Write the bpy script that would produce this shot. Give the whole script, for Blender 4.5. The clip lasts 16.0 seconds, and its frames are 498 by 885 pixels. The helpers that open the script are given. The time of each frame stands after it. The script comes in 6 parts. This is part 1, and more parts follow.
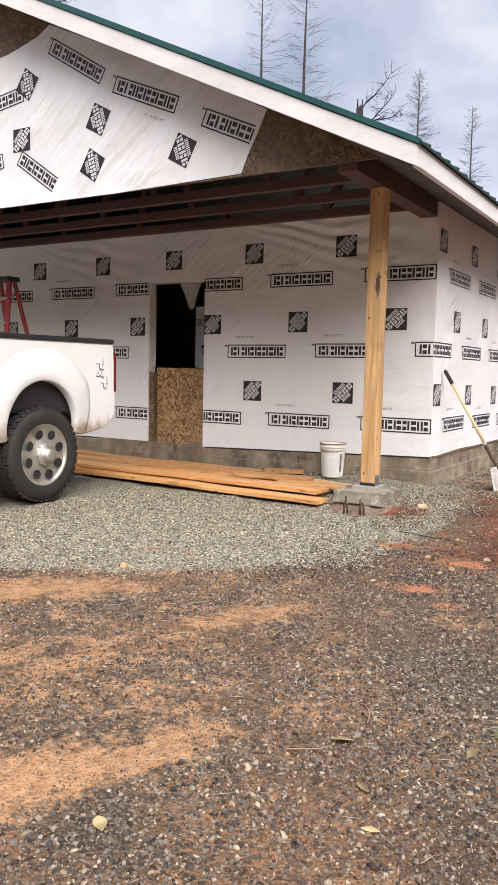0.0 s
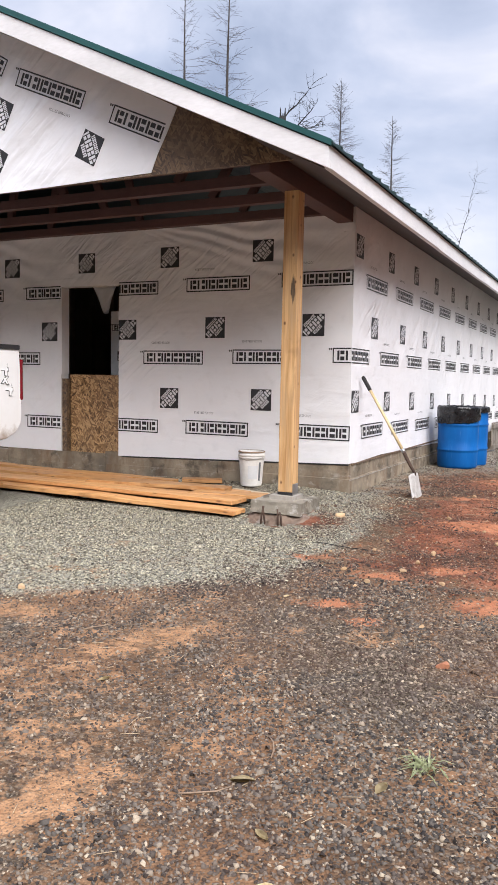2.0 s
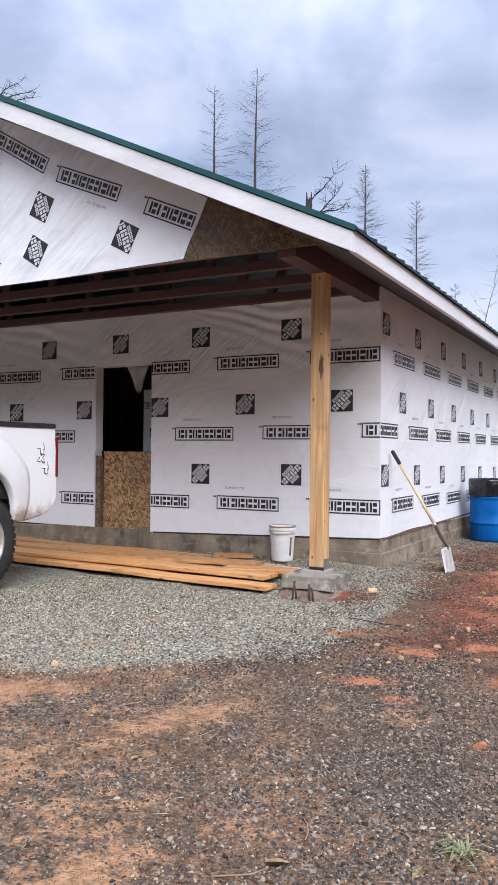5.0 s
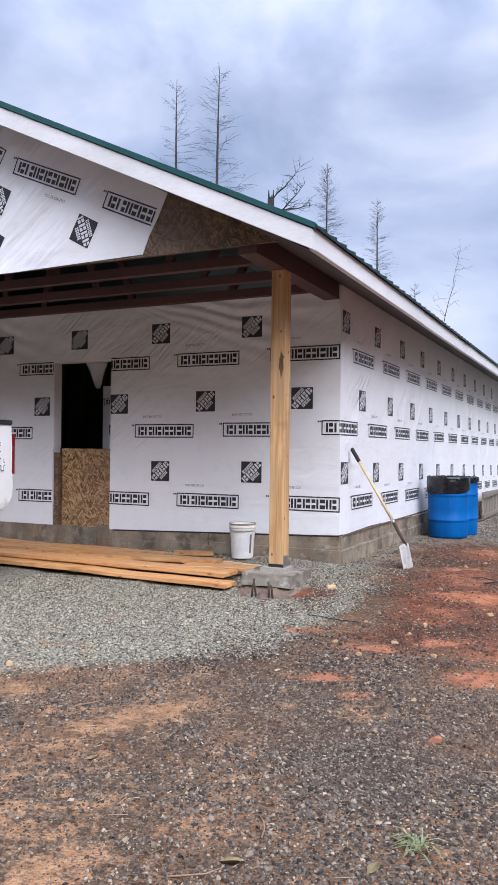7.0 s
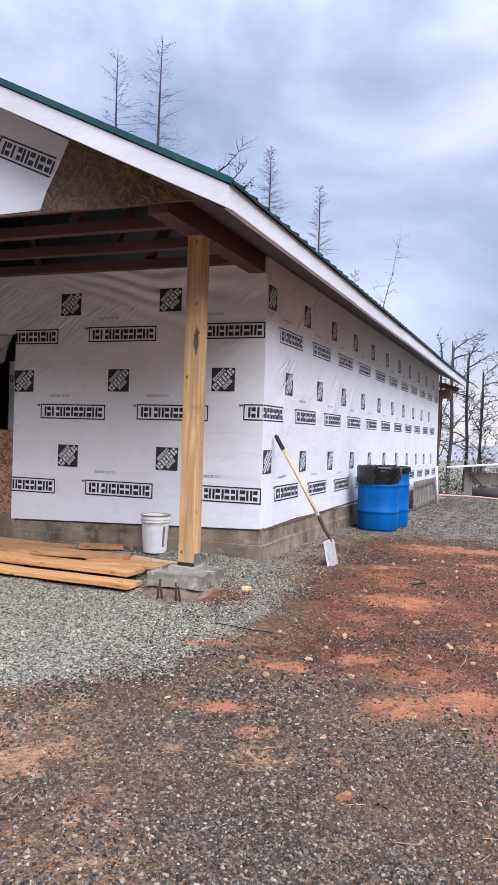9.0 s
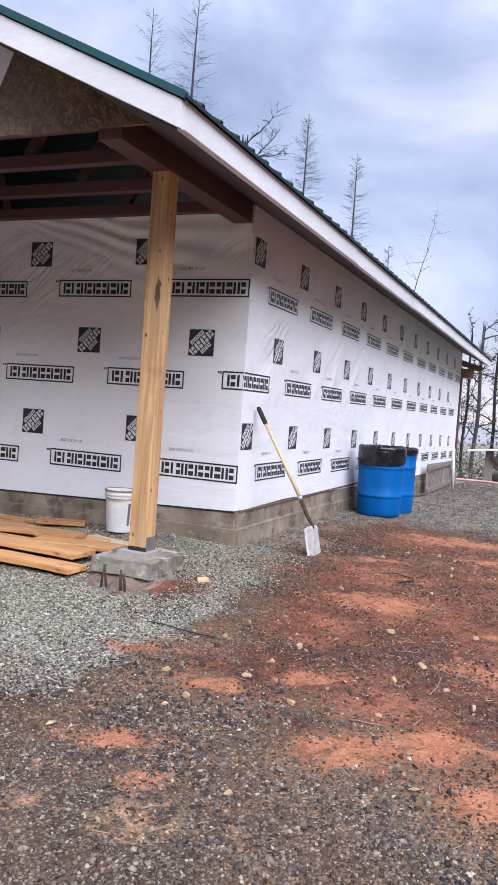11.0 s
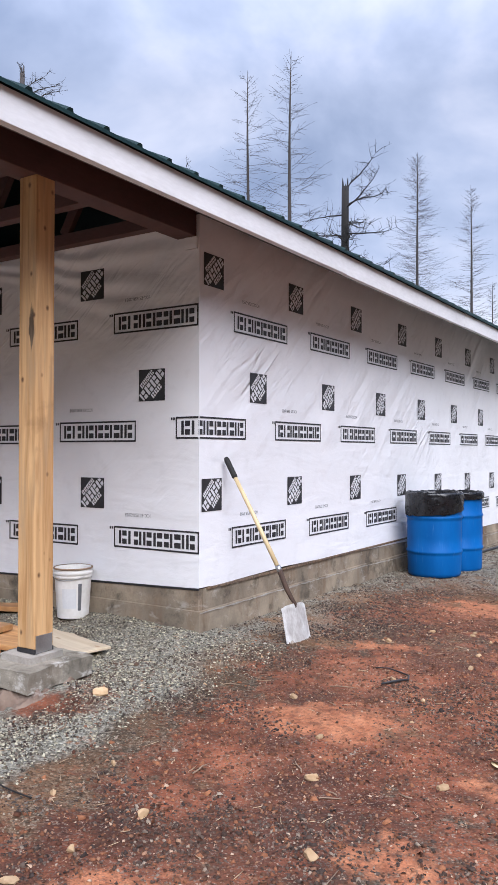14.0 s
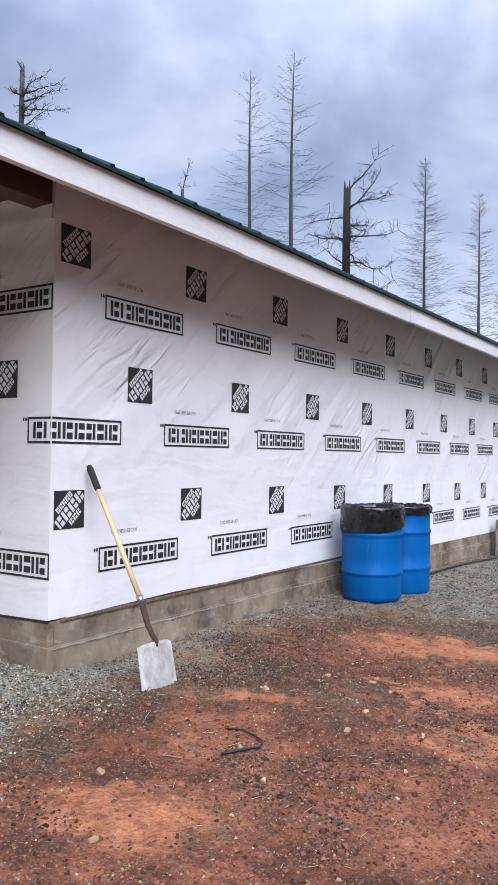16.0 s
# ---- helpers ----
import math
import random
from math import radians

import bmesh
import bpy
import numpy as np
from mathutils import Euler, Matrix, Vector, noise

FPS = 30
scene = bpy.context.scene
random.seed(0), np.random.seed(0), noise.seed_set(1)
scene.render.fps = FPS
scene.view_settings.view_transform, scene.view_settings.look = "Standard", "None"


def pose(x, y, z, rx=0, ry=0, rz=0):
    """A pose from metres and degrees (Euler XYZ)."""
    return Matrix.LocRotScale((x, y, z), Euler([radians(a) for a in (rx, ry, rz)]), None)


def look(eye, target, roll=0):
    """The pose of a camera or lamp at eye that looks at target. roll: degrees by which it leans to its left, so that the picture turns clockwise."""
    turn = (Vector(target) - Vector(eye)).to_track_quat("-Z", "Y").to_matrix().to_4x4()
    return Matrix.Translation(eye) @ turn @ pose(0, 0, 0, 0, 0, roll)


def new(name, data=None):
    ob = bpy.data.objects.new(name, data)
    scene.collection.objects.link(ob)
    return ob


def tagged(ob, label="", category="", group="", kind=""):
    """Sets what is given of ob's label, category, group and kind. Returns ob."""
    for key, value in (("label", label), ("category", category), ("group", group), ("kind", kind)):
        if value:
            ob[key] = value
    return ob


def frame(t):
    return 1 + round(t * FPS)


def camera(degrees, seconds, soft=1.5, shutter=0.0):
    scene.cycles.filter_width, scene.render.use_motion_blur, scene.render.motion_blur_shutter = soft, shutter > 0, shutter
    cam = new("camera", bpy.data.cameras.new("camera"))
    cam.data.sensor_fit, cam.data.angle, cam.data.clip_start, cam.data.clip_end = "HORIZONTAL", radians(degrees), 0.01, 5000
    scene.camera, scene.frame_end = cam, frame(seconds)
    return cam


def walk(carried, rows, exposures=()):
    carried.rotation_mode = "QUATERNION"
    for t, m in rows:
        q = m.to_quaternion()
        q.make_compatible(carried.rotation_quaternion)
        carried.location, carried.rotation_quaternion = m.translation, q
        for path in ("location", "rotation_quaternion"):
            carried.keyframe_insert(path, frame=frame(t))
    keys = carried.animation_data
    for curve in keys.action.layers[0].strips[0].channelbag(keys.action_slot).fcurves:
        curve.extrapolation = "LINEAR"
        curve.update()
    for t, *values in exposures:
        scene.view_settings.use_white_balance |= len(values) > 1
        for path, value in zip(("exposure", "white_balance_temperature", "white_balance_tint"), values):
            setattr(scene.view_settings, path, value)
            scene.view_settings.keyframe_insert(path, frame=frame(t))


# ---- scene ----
cam = camera(35.9, 16.0, 1.1)
PATH = [
    (0, (0.026, 0.044, 1.49), (-1.006, 1.747, 1.304), 1.2),
    (0.5, (0.041, 0.21, 1.509), (-0.976, 1.924, 1.339), 1.2),
    (1, (0.025, 0.328, 1.515), (-0.938, 2.071, 1.335), 1.2),
    (1.5, (0.016, 0.336, 1.494), (-0.895, 2.108, 1.317), 1.2),
    (2, (0.02, 0.302, 1.496), (-0.849, 2.095, 1.33), 1.1),
    (2.5, (0.031, 0.288, 1.501), (-0.829, 2.089, 1.37), 0.9),
    (3, (0.04, 0.264, 1.494), (-0.84, 2.058, 1.407), 0.7),
    (3.5, (0.043, 0.263, 1.499), (-0.872, 2.041, 1.463), 0.5),
    (4, (0.053, 0.229, 1.511), (-0.897, 1.989, 1.524), 0.4),
    (6.5, (0.059, 0.238, 1.505), (-0.845, 2.021, 1.535), 0.5),
    (7, (0.064, 0.252, 1.506), (-0.792, 2.059, 1.526), 0.6),
    (7.5, (0.107, 0.31, 1.502), (-0.689, 2.145, 1.512), 0.6),
    (8, (0.084, 0.45, 1.494), (-0.652, 2.31, 1.492), 1.1),
    (8.5, (-0.034, 0.705, 1.519), (-0.735, 2.577, 1.508), 1.4),
    (10.8, (0.123, 1.813, 1.561), (-0.66, 3.651, 1.474), 4.1),
    (11, (0.113, 1.894, 1.536), (-0.657, 3.738, 1.444), 4.1),
    (11.5, (0.224, 2.159, 1.532), (-0.554, 3.999, 1.435), 4.1),
    (12, (0.303, 2.451, 1.538), (-0.511, 4.276, 1.446), 3.8),
    (12.5, (0.375, 2.766, 1.572), (-0.5, 4.563, 1.504), 3.1),
    (13, (0.536, 3.058, 1.566), (-0.413, 4.818, 1.536), 2.3),
    (13.5, (0.643, 3.366, 1.548), (-0.386, 5.081, 1.55), 1.1),
    (14, (0.719, 3.697, 1.588), (-0.366, 5.377, 1.611), 0.1),
    (14.5, (0.857, 3.95, 1.58), (-0.243, 5.62, 1.613), -0.3),
    (15, (0.897, 4.282, 1.566), (-0.196, 5.958, 1.592), -0.4),
    (15.5, (0.888, 4.613, 1.609), (-0.19, 6.297, 1.627), 0.2),
    (16, (0.999, 4.924, 1.62), (-0.105, 6.591, 1.654), 0.8),
]
walk(cam, [(t, look(eye, target, roll)) for t, eye, target, roll in PATH], [(0.0, 0.76, 7080, 12), (1.5, 0.76, 6820, 12), (3.5, 0.68, 6380, 13), (7.0, 0.57, 6020, 14), (11.0, 0.62, 5990, 15), (13.5, 0.60, 6130, 14), (16.0, 0.50, 6020, 13)])

# ---- world and light ----
SUN_EL, SUN_AZ = 42.0, 133.0   # compass degrees from +y towards +x
world = bpy.data.worlds.new("overcast_sky")
scene.world = world
world.use_nodes = True
wn, wl = world.node_tree.nodes, world.node_tree.links
wn.clear()
w_out = wn.new("ShaderNodeOutputWorld")
w_bg = wn.new("ShaderNodeBackground")
w_sky = wn.new("ShaderNodeTexSky")
w_sky.sky_type, w_sky.sun_disc = "NISHITA", False
w_sky.sun_elevation, w_sky.sun_rotation = radians(SUN_EL), radians(SUN_AZ)
w_tc = wn.new("ShaderNodeTexCoord")
w_map = wn.new("ShaderNodeMapping")
w_map.inputs["Scale"].default_value = (1.5, 1.5, 2.6)
w_n1 = wn.new("ShaderNodeTexNoise")
w_n1.inputs["Scale"].default_value, w_n1.inputs["Detail"].default_value, w_n1.inputs["Roughness"].default_value = 1.7, 6.0, 0.52
w_n1.inputs["Distortion"].default_value = 0.35
w_ramp = wn.new("ShaderNodeValToRGB")
w_ramp.color_ramp.elements[0].position, w_ramp.color_ramp.elements[0].color = 0.33, (2.1, 2.6, 3.7, 1)
w_ramp.color_ramp.elements[1].position, w_ramp.color_ramp.elements[1].color = 0.67, (6.5, 6.6, 7.3, 1)
e = w_ramp.color_ramp.elements.new(0.50)
e.color = (3.9, 4.4, 5.6, 1)
w_sep = wn.new("ShaderNodeSeparateXYZ")
w_zr = wn.new("ShaderNodeMapRange")       # an overcast sky is brightest overhead
w_zr.inputs["From Min"].default_value, w_zr.inputs["From Max"].default_value = 0.42, 1.0
w_zr.inputs["To Min"].default_value, w_zr.inputs["To Max"].default_value = 1.0, 3.0
w_mul = wn.new("ShaderNodeVectorMath")
w_mul.operation = "SCALE"
w_mix = wn.new("ShaderNodeMix")
w_mix.data_type = "RGBA"
w_mix.inputs["Factor"].default_value = 0.86
wl.new(w_tc.outputs["Generated"], w_map.inputs["Vector"])
wl.new(w_map.outputs["Vector"], w_n1.inputs["Vector"])
wl.new(w_n1.outputs["Fac"], w_ramp.inputs["Fac"])
wl.new(w_tc.outputs["Generated"], w_sep.inputs["Vector"])
wl.new(w_sep.outputs["Z"], w_zr.inputs["Value"])
wl.new(w_ramp.outputs["Color"], w_mul.inputs["Vector"])
wl.new(w_zr.outputs["Result"], w_mul.inputs["Scale"])
wl.new(w_sky.outputs["Color"], w_mix.inputs["A"])
w_low = wn.new("ShaderNodeMapRange")
for key, val in (("From Min", 0.0), ("From Max", 0.15), ("To Min", 0.88), ("To Max", 0.0)):
    w_low.inputs[key].default_value = val
w_warm = wn.new("ShaderNodeMix")
w_warm.data_type = "RGBA"
w_warm.inputs["B"].default_value = (7.2, 6.5, 6.3, 1)
wl.new(w_sep.outputs["Z"], w_low.inputs["Value"])
wl.new(w_low.outputs["Result"], w_warm.inputs["Factor"])
wl.new(w_mul.outputs["Vector"], w_warm.inputs["A"])
wl.new(w_warm.outputs["Result"], w_mix.inputs["B"])
wl.new(w_mix.outputs["Result"], w_bg.inputs["Color"])
w_bg.inputs["Strength"].default_value = 0.1
wl.new(w_bg.outputs["Background"], w_out.inputs["Surface"])

sun_data = bpy.data.lights.new("sun", "SUN")
sun_data.energy, sun_data.angle, sun_data.color = 3.0, radians(50), (1.0, 0.985, 0.97)
sun = new("sun", sun_data)
az, el = radians(SUN_AZ), radians(SUN_EL)
sun.matrix_world = look((0, 0, 30), Vector((0, 0, 30)) - Vector((math.sin(az) * math.cos(el), math.cos(az) * math.cos(el), math.sin(el))))


# ---- materials ----
class Nodes:
    """A material and short ways to add nodes to it."""
    def __init__(self, name):
        self.mat = bpy.data.materials.new(name)
        self.mat.use_nodes = True
        self.t = self.mat.node_tree
        self.b = self.t.nodes["Principled BSDF"]
        self.pos = self.t.nodes.new("ShaderNodeNewGeometry").outputs["Position"]

    def link(self, a, b):
        self.t.links.new(a, b)

    def local(self):
        return self.t.nodes.new("ShaderNodeTexCoord").outputs["Object"]

    def scaled(self, vec, s, rot=(0, 0, 0)):
        n = self.t.nodes.new("ShaderNodeMapping")
        n.inputs["Scale"].default_value = s
        n.inputs["Rotation"].default_value = [radians(a) for a in rot]
        self.link(vec, n.inputs["Vector"])
        return n.outputs["Vector"]

    def noise(self, vec, scale, detail=4.0, rough=0.55, dist=0.0):
        n = self.t.nodes.new("ShaderNodeTexNoise")
        for k, v in (("Scale", scale), ("Detail", detail), ("Roughness", rough), ("Distortion", dist)):
            n.inputs[k].default_value = v
        self.link(vec, n.inputs["Vector"])
        return n.outputs["Fac"]

    def voronoi(self, vec, scale, out="Distance", feature="F1"):
        n = self.t.nodes.new("ShaderNodeTexVoronoi")
        n.feature = feature
        n.inputs["Scale"].default_value = scale
        self.link(vec, n.inputs["Vector"])
        return n.outputs[out]

    def ramp(self, fac, *stops):
        n = self.t.nodes.new("ShaderNodeValToRGB")
        el = n.color_ramp.elements
        while len(el) < len(stops):
            el.new(0.5)
        for i, (p, c) in enumerate(stops):
            el[i].position = p
            el[i].color = (*c, 1) if len(c) == 3 else c
        self.link(fac, n.inputs["Fac"])
        return n.outputs["Color"]

    def rng(self, v, a, b, c=0.0, d=1.0):
        n = self.t.nodes.new("ShaderNodeMapRange")
        for k, val in (("From Min", a), ("From Max", b), ("To Min", c), ("To Max", d)):
            n.inputs[k].default_value = val
        self.link(v, n.inputs["Value"])
        return n.outputs["Result"]

    def math(self, op, a, b=None):
        n = self.t.nodes.new("ShaderNodeMath")
        n.operation = op
        for i, v in enumerate((a, b)):
            if v is None:
                continue
            if isinstance(v, (int, float)):
                n.inputs[i].default_value = v
            else:
                self.link(v, n.inputs[i])
        return n.outputs[0]

    def mix(self, f, a, b, blend="MIX"):
        n = self.t.nodes.new("ShaderNodeMix")
        n.data_type, n.blend_type = "RGBA", blend
        for k, v in (("Factor", f), ("A", a), ("B", b)):
            if isinstance(v, (int, float)):
                n.inputs[k].default_value = v
            elif isinstance(v, tuple):
                n.inputs[k].default_value = (*v, 1)
            else:
                self.link(v, n.inputs[k])
        return n.outputs["Result"]

    def attr(self, name):
        n = self.t.nodes.new("ShaderNodeAttribute")
        n.attribute_name = name
        return n.outputs["Fac"]

    def rand(self):
        return self.t.nodes.new("ShaderNodeObjectInfo").outputs["Random"]

    def island(self):
        return self.t.nodes.new("ShaderNodeNewGeometry").outputs["Random Per Island"]

    def axes(self, vec):
        n = self.t.nodes.new("ShaderNodeSeparateXYZ")
        self.link(vec, n.inputs["Vector"])
        return n.outputs["X"], n.outputs["Y"], n.outputs["Z"]

    def bump(self, h, strength=0.5, dist=0.01, normal=None):
        n = self.t.nodes.new("ShaderNodeBump")
        n.inputs["Strength"].default_value, n.inputs["Distance"].default_value = strength, dist
        self.link(h, n.inputs["Height"])
        if normal is not None:
            self.link(normal, n.inputs["Normal"])
        return n.outputs["Normal"]

    def done(self, color=None, rough=0.6, metal=0.0, normal=None, spec=0.5):
        for k, v in (("Base Color", color), ("Roughness", rough), ("Metallic", metal), ("Specular IOR Level", spec)):
            if isinstance(v, (int, float)):
                self.b.inputs[k].default_value = v
            elif isinstance(v, tuple):
                self.b.inputs[k].default_value = (*v, 1)
            elif v is not None:
                self.link(v, self.b.inputs[k])
        if normal is not None:
            self.link(normal, self.b.inputs["Normal"])
        return self.mat


def surface(name, c1, c2, scale=6.0, rough=0.6, metal=0.0, bump=0.3, bscale=60.0, bdist=0.003, stretch=(1, 1, 1), spec=0.5, vary=0.0, local=False):
    """A worn surface: two tones in large patches with fine grain, and relief."""
    m = Nodes(name)
    v = m.scaled(m.local() if local else m.pos, stretch)
    big, fine = m.noise(v, scale, 5), m.noise(v, bscale, 3)
    f = m.rng(m.math("ADD", m.math("MULTIPLY", big, 0.75), m.math("MULTIPLY", fine, 0.35)), 0.35, 0.72)
    col = m.mix(f, c1, c2)
    if vary:
        col = m.mix(1.0, col, m.ramp(m.rand(), (0, (1 - vary,) * 3), (1, (1 + vary * 0.4,) * 3)), "MULTIPLY")
    r = m.rng(big, 0.3, 0.7, rough - 0.07, rough + 0.07)
    return m.done(col, r, metal, m.bump(fine, bump, bdist), spec)


def wrap_material(name):
    """White woven house wrap: fine weave, soft creases, tension folds and roll lines."""
    m = Nodes(name)
    x, y, z = m.axes(m.pos)
    patch = m.noise(m.pos, 1.1, 4)
    grime = m.noise(m.pos, 7.0, 5)
    col = m.mix(m.rng(patch, 0.3, 0.7), (0.81, 0.81, 0.83), (0.87, 0.865, 0.885))
    col = m.mix(m.rng(grime, 0.55, 0.8, 0.0, 0.25), col, (0.60, 0.585, 0.58))
    run = m.math("ADD", x, y)
    along = m.math("ADD", m.math("MULTIPLY", run, 0.77), m.math("MULTIPLY", z, 0.64))
    across = m.math("SUBTRACT", m.math("MULTIPLY", run, 0.64), m.math("MULTIPLY", z, 0.77))
    skew = m.t.nodes.new("ShaderNodeCombineXYZ")
    m.link(m.math("MULTIPLY", along, 0.30), skew.inputs[0])
    m.link(m.math("MULTIPLY", across, 1.5), skew.inputs[1])
    flat = m.t.nodes.new("ShaderNodeCombineXYZ")
    m.link(m.math("MULTIPLY", run, 0.5), flat.inputs[0])
    m.link(m.math("MULTIPLY", z, 2.2), flat.inputs[1])
    folds = m.noise(skew.outputs[0], 2.4, 1.5, 0.4, 0.35)
    tight = m.noise(skew.outputs[0], 6.5, 2, 0.45, 0.5)
    sag = m.noise(flat.outputs[0], 2.6, 2, 0.45, 0.6)
    billow = m.noise(m.pos, 1.3, 1.5, 0.4)
    high = m.math("MULTIPLY", m.rng(z, 1.3, 3.0, 0.10, 1.0), m.rng(m.noise(m.pos, 0.55, 2), 0.38, 0.62, 0.15, 1.0))
    h = m.math("MULTIPLY", m.math("ADD", m.math("MULTIPLY", folds, 2.0), m.math("MULTIPLY", tight, 0.7)), high)
    h = m.math("ADD", h, m.math("ADD", m.math("MULTIPLY", sag, 0.22), m.math("MULTIPLY", billow, 1.1)))
    for ax, az, lo, hi, reach, k, amp in ((-5.7, 3.42, -0.34, 0.02, 3.3, 72.0, 0.50), (-9.2, 3.45, -0.42, 0.0, 3.0, 60.0, 0.35)):
        dx, dz = m.math("SUBTRACT", x, ax), m.math("SUBTRACT", z, az)
        ang = m.math("ARCTAN2", dz, dx)
        wave = m.math("SINE", m.math("ADD", m.math("MULTIPLY", ang, k), m.math("MULTIPLY", billow, 9.0)))
        rad = m.math("SQRT", m.math("ADD", m.math("MULTIPLY", dx, dx), m.math("MULTIPLY", dz, dz)))
        fan = m.math("MULTIPLY", m.rng(ang, lo - 0.12, lo + 0.12), m.rng(ang, hi + 0.06, hi - 0.06))
        fan = m.math("MULTIPLY", fan, m.math("MULTIPLY", m.rng(rad, 0.5, 1.6), m.rng(rad, reach, reach - 1.0)))
        fan = m.math("MULTIPLY", fan, m.math("MULTIPLY", m.rng(y, 8.34, 8.30), m.rng(y, 7.9, 8.0)))
        h = m.math("ADD", h, m.math("MULTIPLY", m.math("MULTIPLY", wave, fan), amp * 0.5))
    vein = m.noise(skew.outputs[0], 5.2, 2.5, 0.5, 0.7)
    ridge = m.rng(m.math("ABSOLUTE", m.math("SUBTRACT", vein, 0.5)), 0.0, 0.15, 1.0, 0.0)
    some = m.math("MULTIPLY", m.rng(m.noise(m.pos, 0.85, 3), 0.48, 0.66), m.rng(z, 0.9, 1.5, 0.15, 1.0))
    h = m.math("ADD", h, m.math("MULTIPLY", m.math("MULTIPLY", ridge, some), 0.20))
    fine = m.noise(m.scaled(m.pos, (0.7, 0.7, 1.6)), 9.0, 4, 0.6, 0.4)
    h = m.math("ADD", h, m.math("MULTIPLY", fine, 0.06))
    n = m.bump(h, 1.0, 0.045)
    n = m.bump(m.noise(m.pos, 340.0, 2), 0.12, 0.001, n)
    return m.done(col, 0.5, 0.0, n, 0.35)


def wood_material(name, c1, c2, knot, axis="x", rough=0.6, grain=26.0, vary=0.12, gouge=None):
    m = Nodes(name)
    s = {"x": (0.06, 1, 1), "y": (1, 0.06, 1), "z": (1, 1, 0.06)}[axis]
    k = {"x": (0.35, 1, 1), "y": (1, 0.35, 1), "z": (1, 1, 0.7)}[axis]
    v = m.local()
    off = m.t.nodes.new("ShaderNodeVectorMath")
    off.operation = "ADD"
    m.link(v, off.inputs[0])
    m.link(m.math("MULTIPLY", m.rand(), 37.0), off.inputs[1])
    v = off.outputs["Vector"]
    g = m.noise(m.scaled(v, s), grain, 5, 0.6, 0.7)
    big = m.noise(m.scaled(v, s), 5.0, 3, 0.5, 0.4)
    col = m.mix(m.rng(m.math("ADD", m.math("MULTIPLY", g, 0.6), m.math("MULTIPLY", big, 0.4)), 0.35, 0.66), c1, c2)
    kd = m.voronoi(m.scaled(v, k), 11.0)
    col = m.mix(m.rng(kd, 0.06, 0.16, 0.95, 0.0), col, knot)
    stain = m.noise(v, 2.6, 5, 0.6)
    col = m.mix(m.rng(stain, 0.58, 0.72, 0.0, 0.55), col, tuple(a * 0.45 for a in c1))
    if gouge:
        lx, ly, lz = m.axes(m.local())
        near = m.rng(m.math("ABSOLUTE", m.math("SUBTRACT", lz, gouge)), 0.03, 0.26, 1.0, 0.0)
        edge = m.rng(m.math("ABSOLUTE", m.math("SUBTRACT", lx, 0.035)), 0.0, 0.05, 1.0, 0.0)
        torn = m.noise(m.scaled(m.local(), (1, 1, 0.22)), 34.0, 4, 0.6)
        mark = m.rng(m.math("ADD", m.math("MULTIPLY", near, edge), m.math("MULTIPLY", torn, 0.9)), 0.95, 1.12, 0.0, 0.9)
        col = m.mix(mark, col, (0.035, 0.024, 0.018))
        weather = m.noise(m.scaled(m.local(), (1, 1, 0.10)), 16.0, 5, 0.6)
        col = m.mix(m.rng(weather, 0.50, 0.68, 0.0, 0.5), col, (0.33, 0.24, 0.15))
    if vary:
        col = m.mix(1.0, col, m.ramp(m.rand(), (0, (1 - vary,) * 3), (1, (1 + vary,) * 3)), "MULTIPLY")
    return m.done(col, rough, 0.0, m.bump(g, 0.35, 0.003), 0.35)


def osb_material(name, dark, grey=0.0):
    m = Nodes(name)
    v = m.pos
    a = m.axes(m.voronoi(m.scaled(m.scaled(v, (1, 1, 1), (0, 24, 0)), (1, 1, 0.17)), 62.0, "Color"))
    b = m.axes(m.voronoi(m.scaled(m.scaled(v, (1, 1, 1), (0, -40, 0)), (1, 1, 0.2)), 55.0, "Color"))
    c = m.axes(m.voronoi(m.scaled(m.scaled(v, (1, 1, 1), (0, 72, 0)), (1, 1, 0.2)), 58.0, "Color"))
    f = m.mix(m.rng(a[1], 0.5, 0.52), m.mix(m.rng(b[1], 0.5, 0.52), a[0], b[0]), c[0])
    col = m.ramp(f, (0.05, (0.10 * dark, 0.052 * dark, 0.022 * dark)), (0.45, (0.33 * dark, 0.18 * dark, 0.078 * dark)), (0.95, (0.68 * dark, 0.44 * dark, 0.22 * dark)))
    w = m.noise(m.scaled(v, (1, 1, 0.5)), 1.8, 4)
    col = m.mix(m.rng(w, 0.4, 0.7, 0.0, 0.45), col, (0.20 * dark, 0.14 * dark, 0.10 * dark))
    col = m.mix(grey, col, m.mix(m.rng(w, 0.35, 0.65), (0.085, 0.066, 0.058), (0.20, 0.165, 0.145)))
    return m.done(col, 0.65, 0.0, m.bump(f, 0.5, 0.003), 0.3)


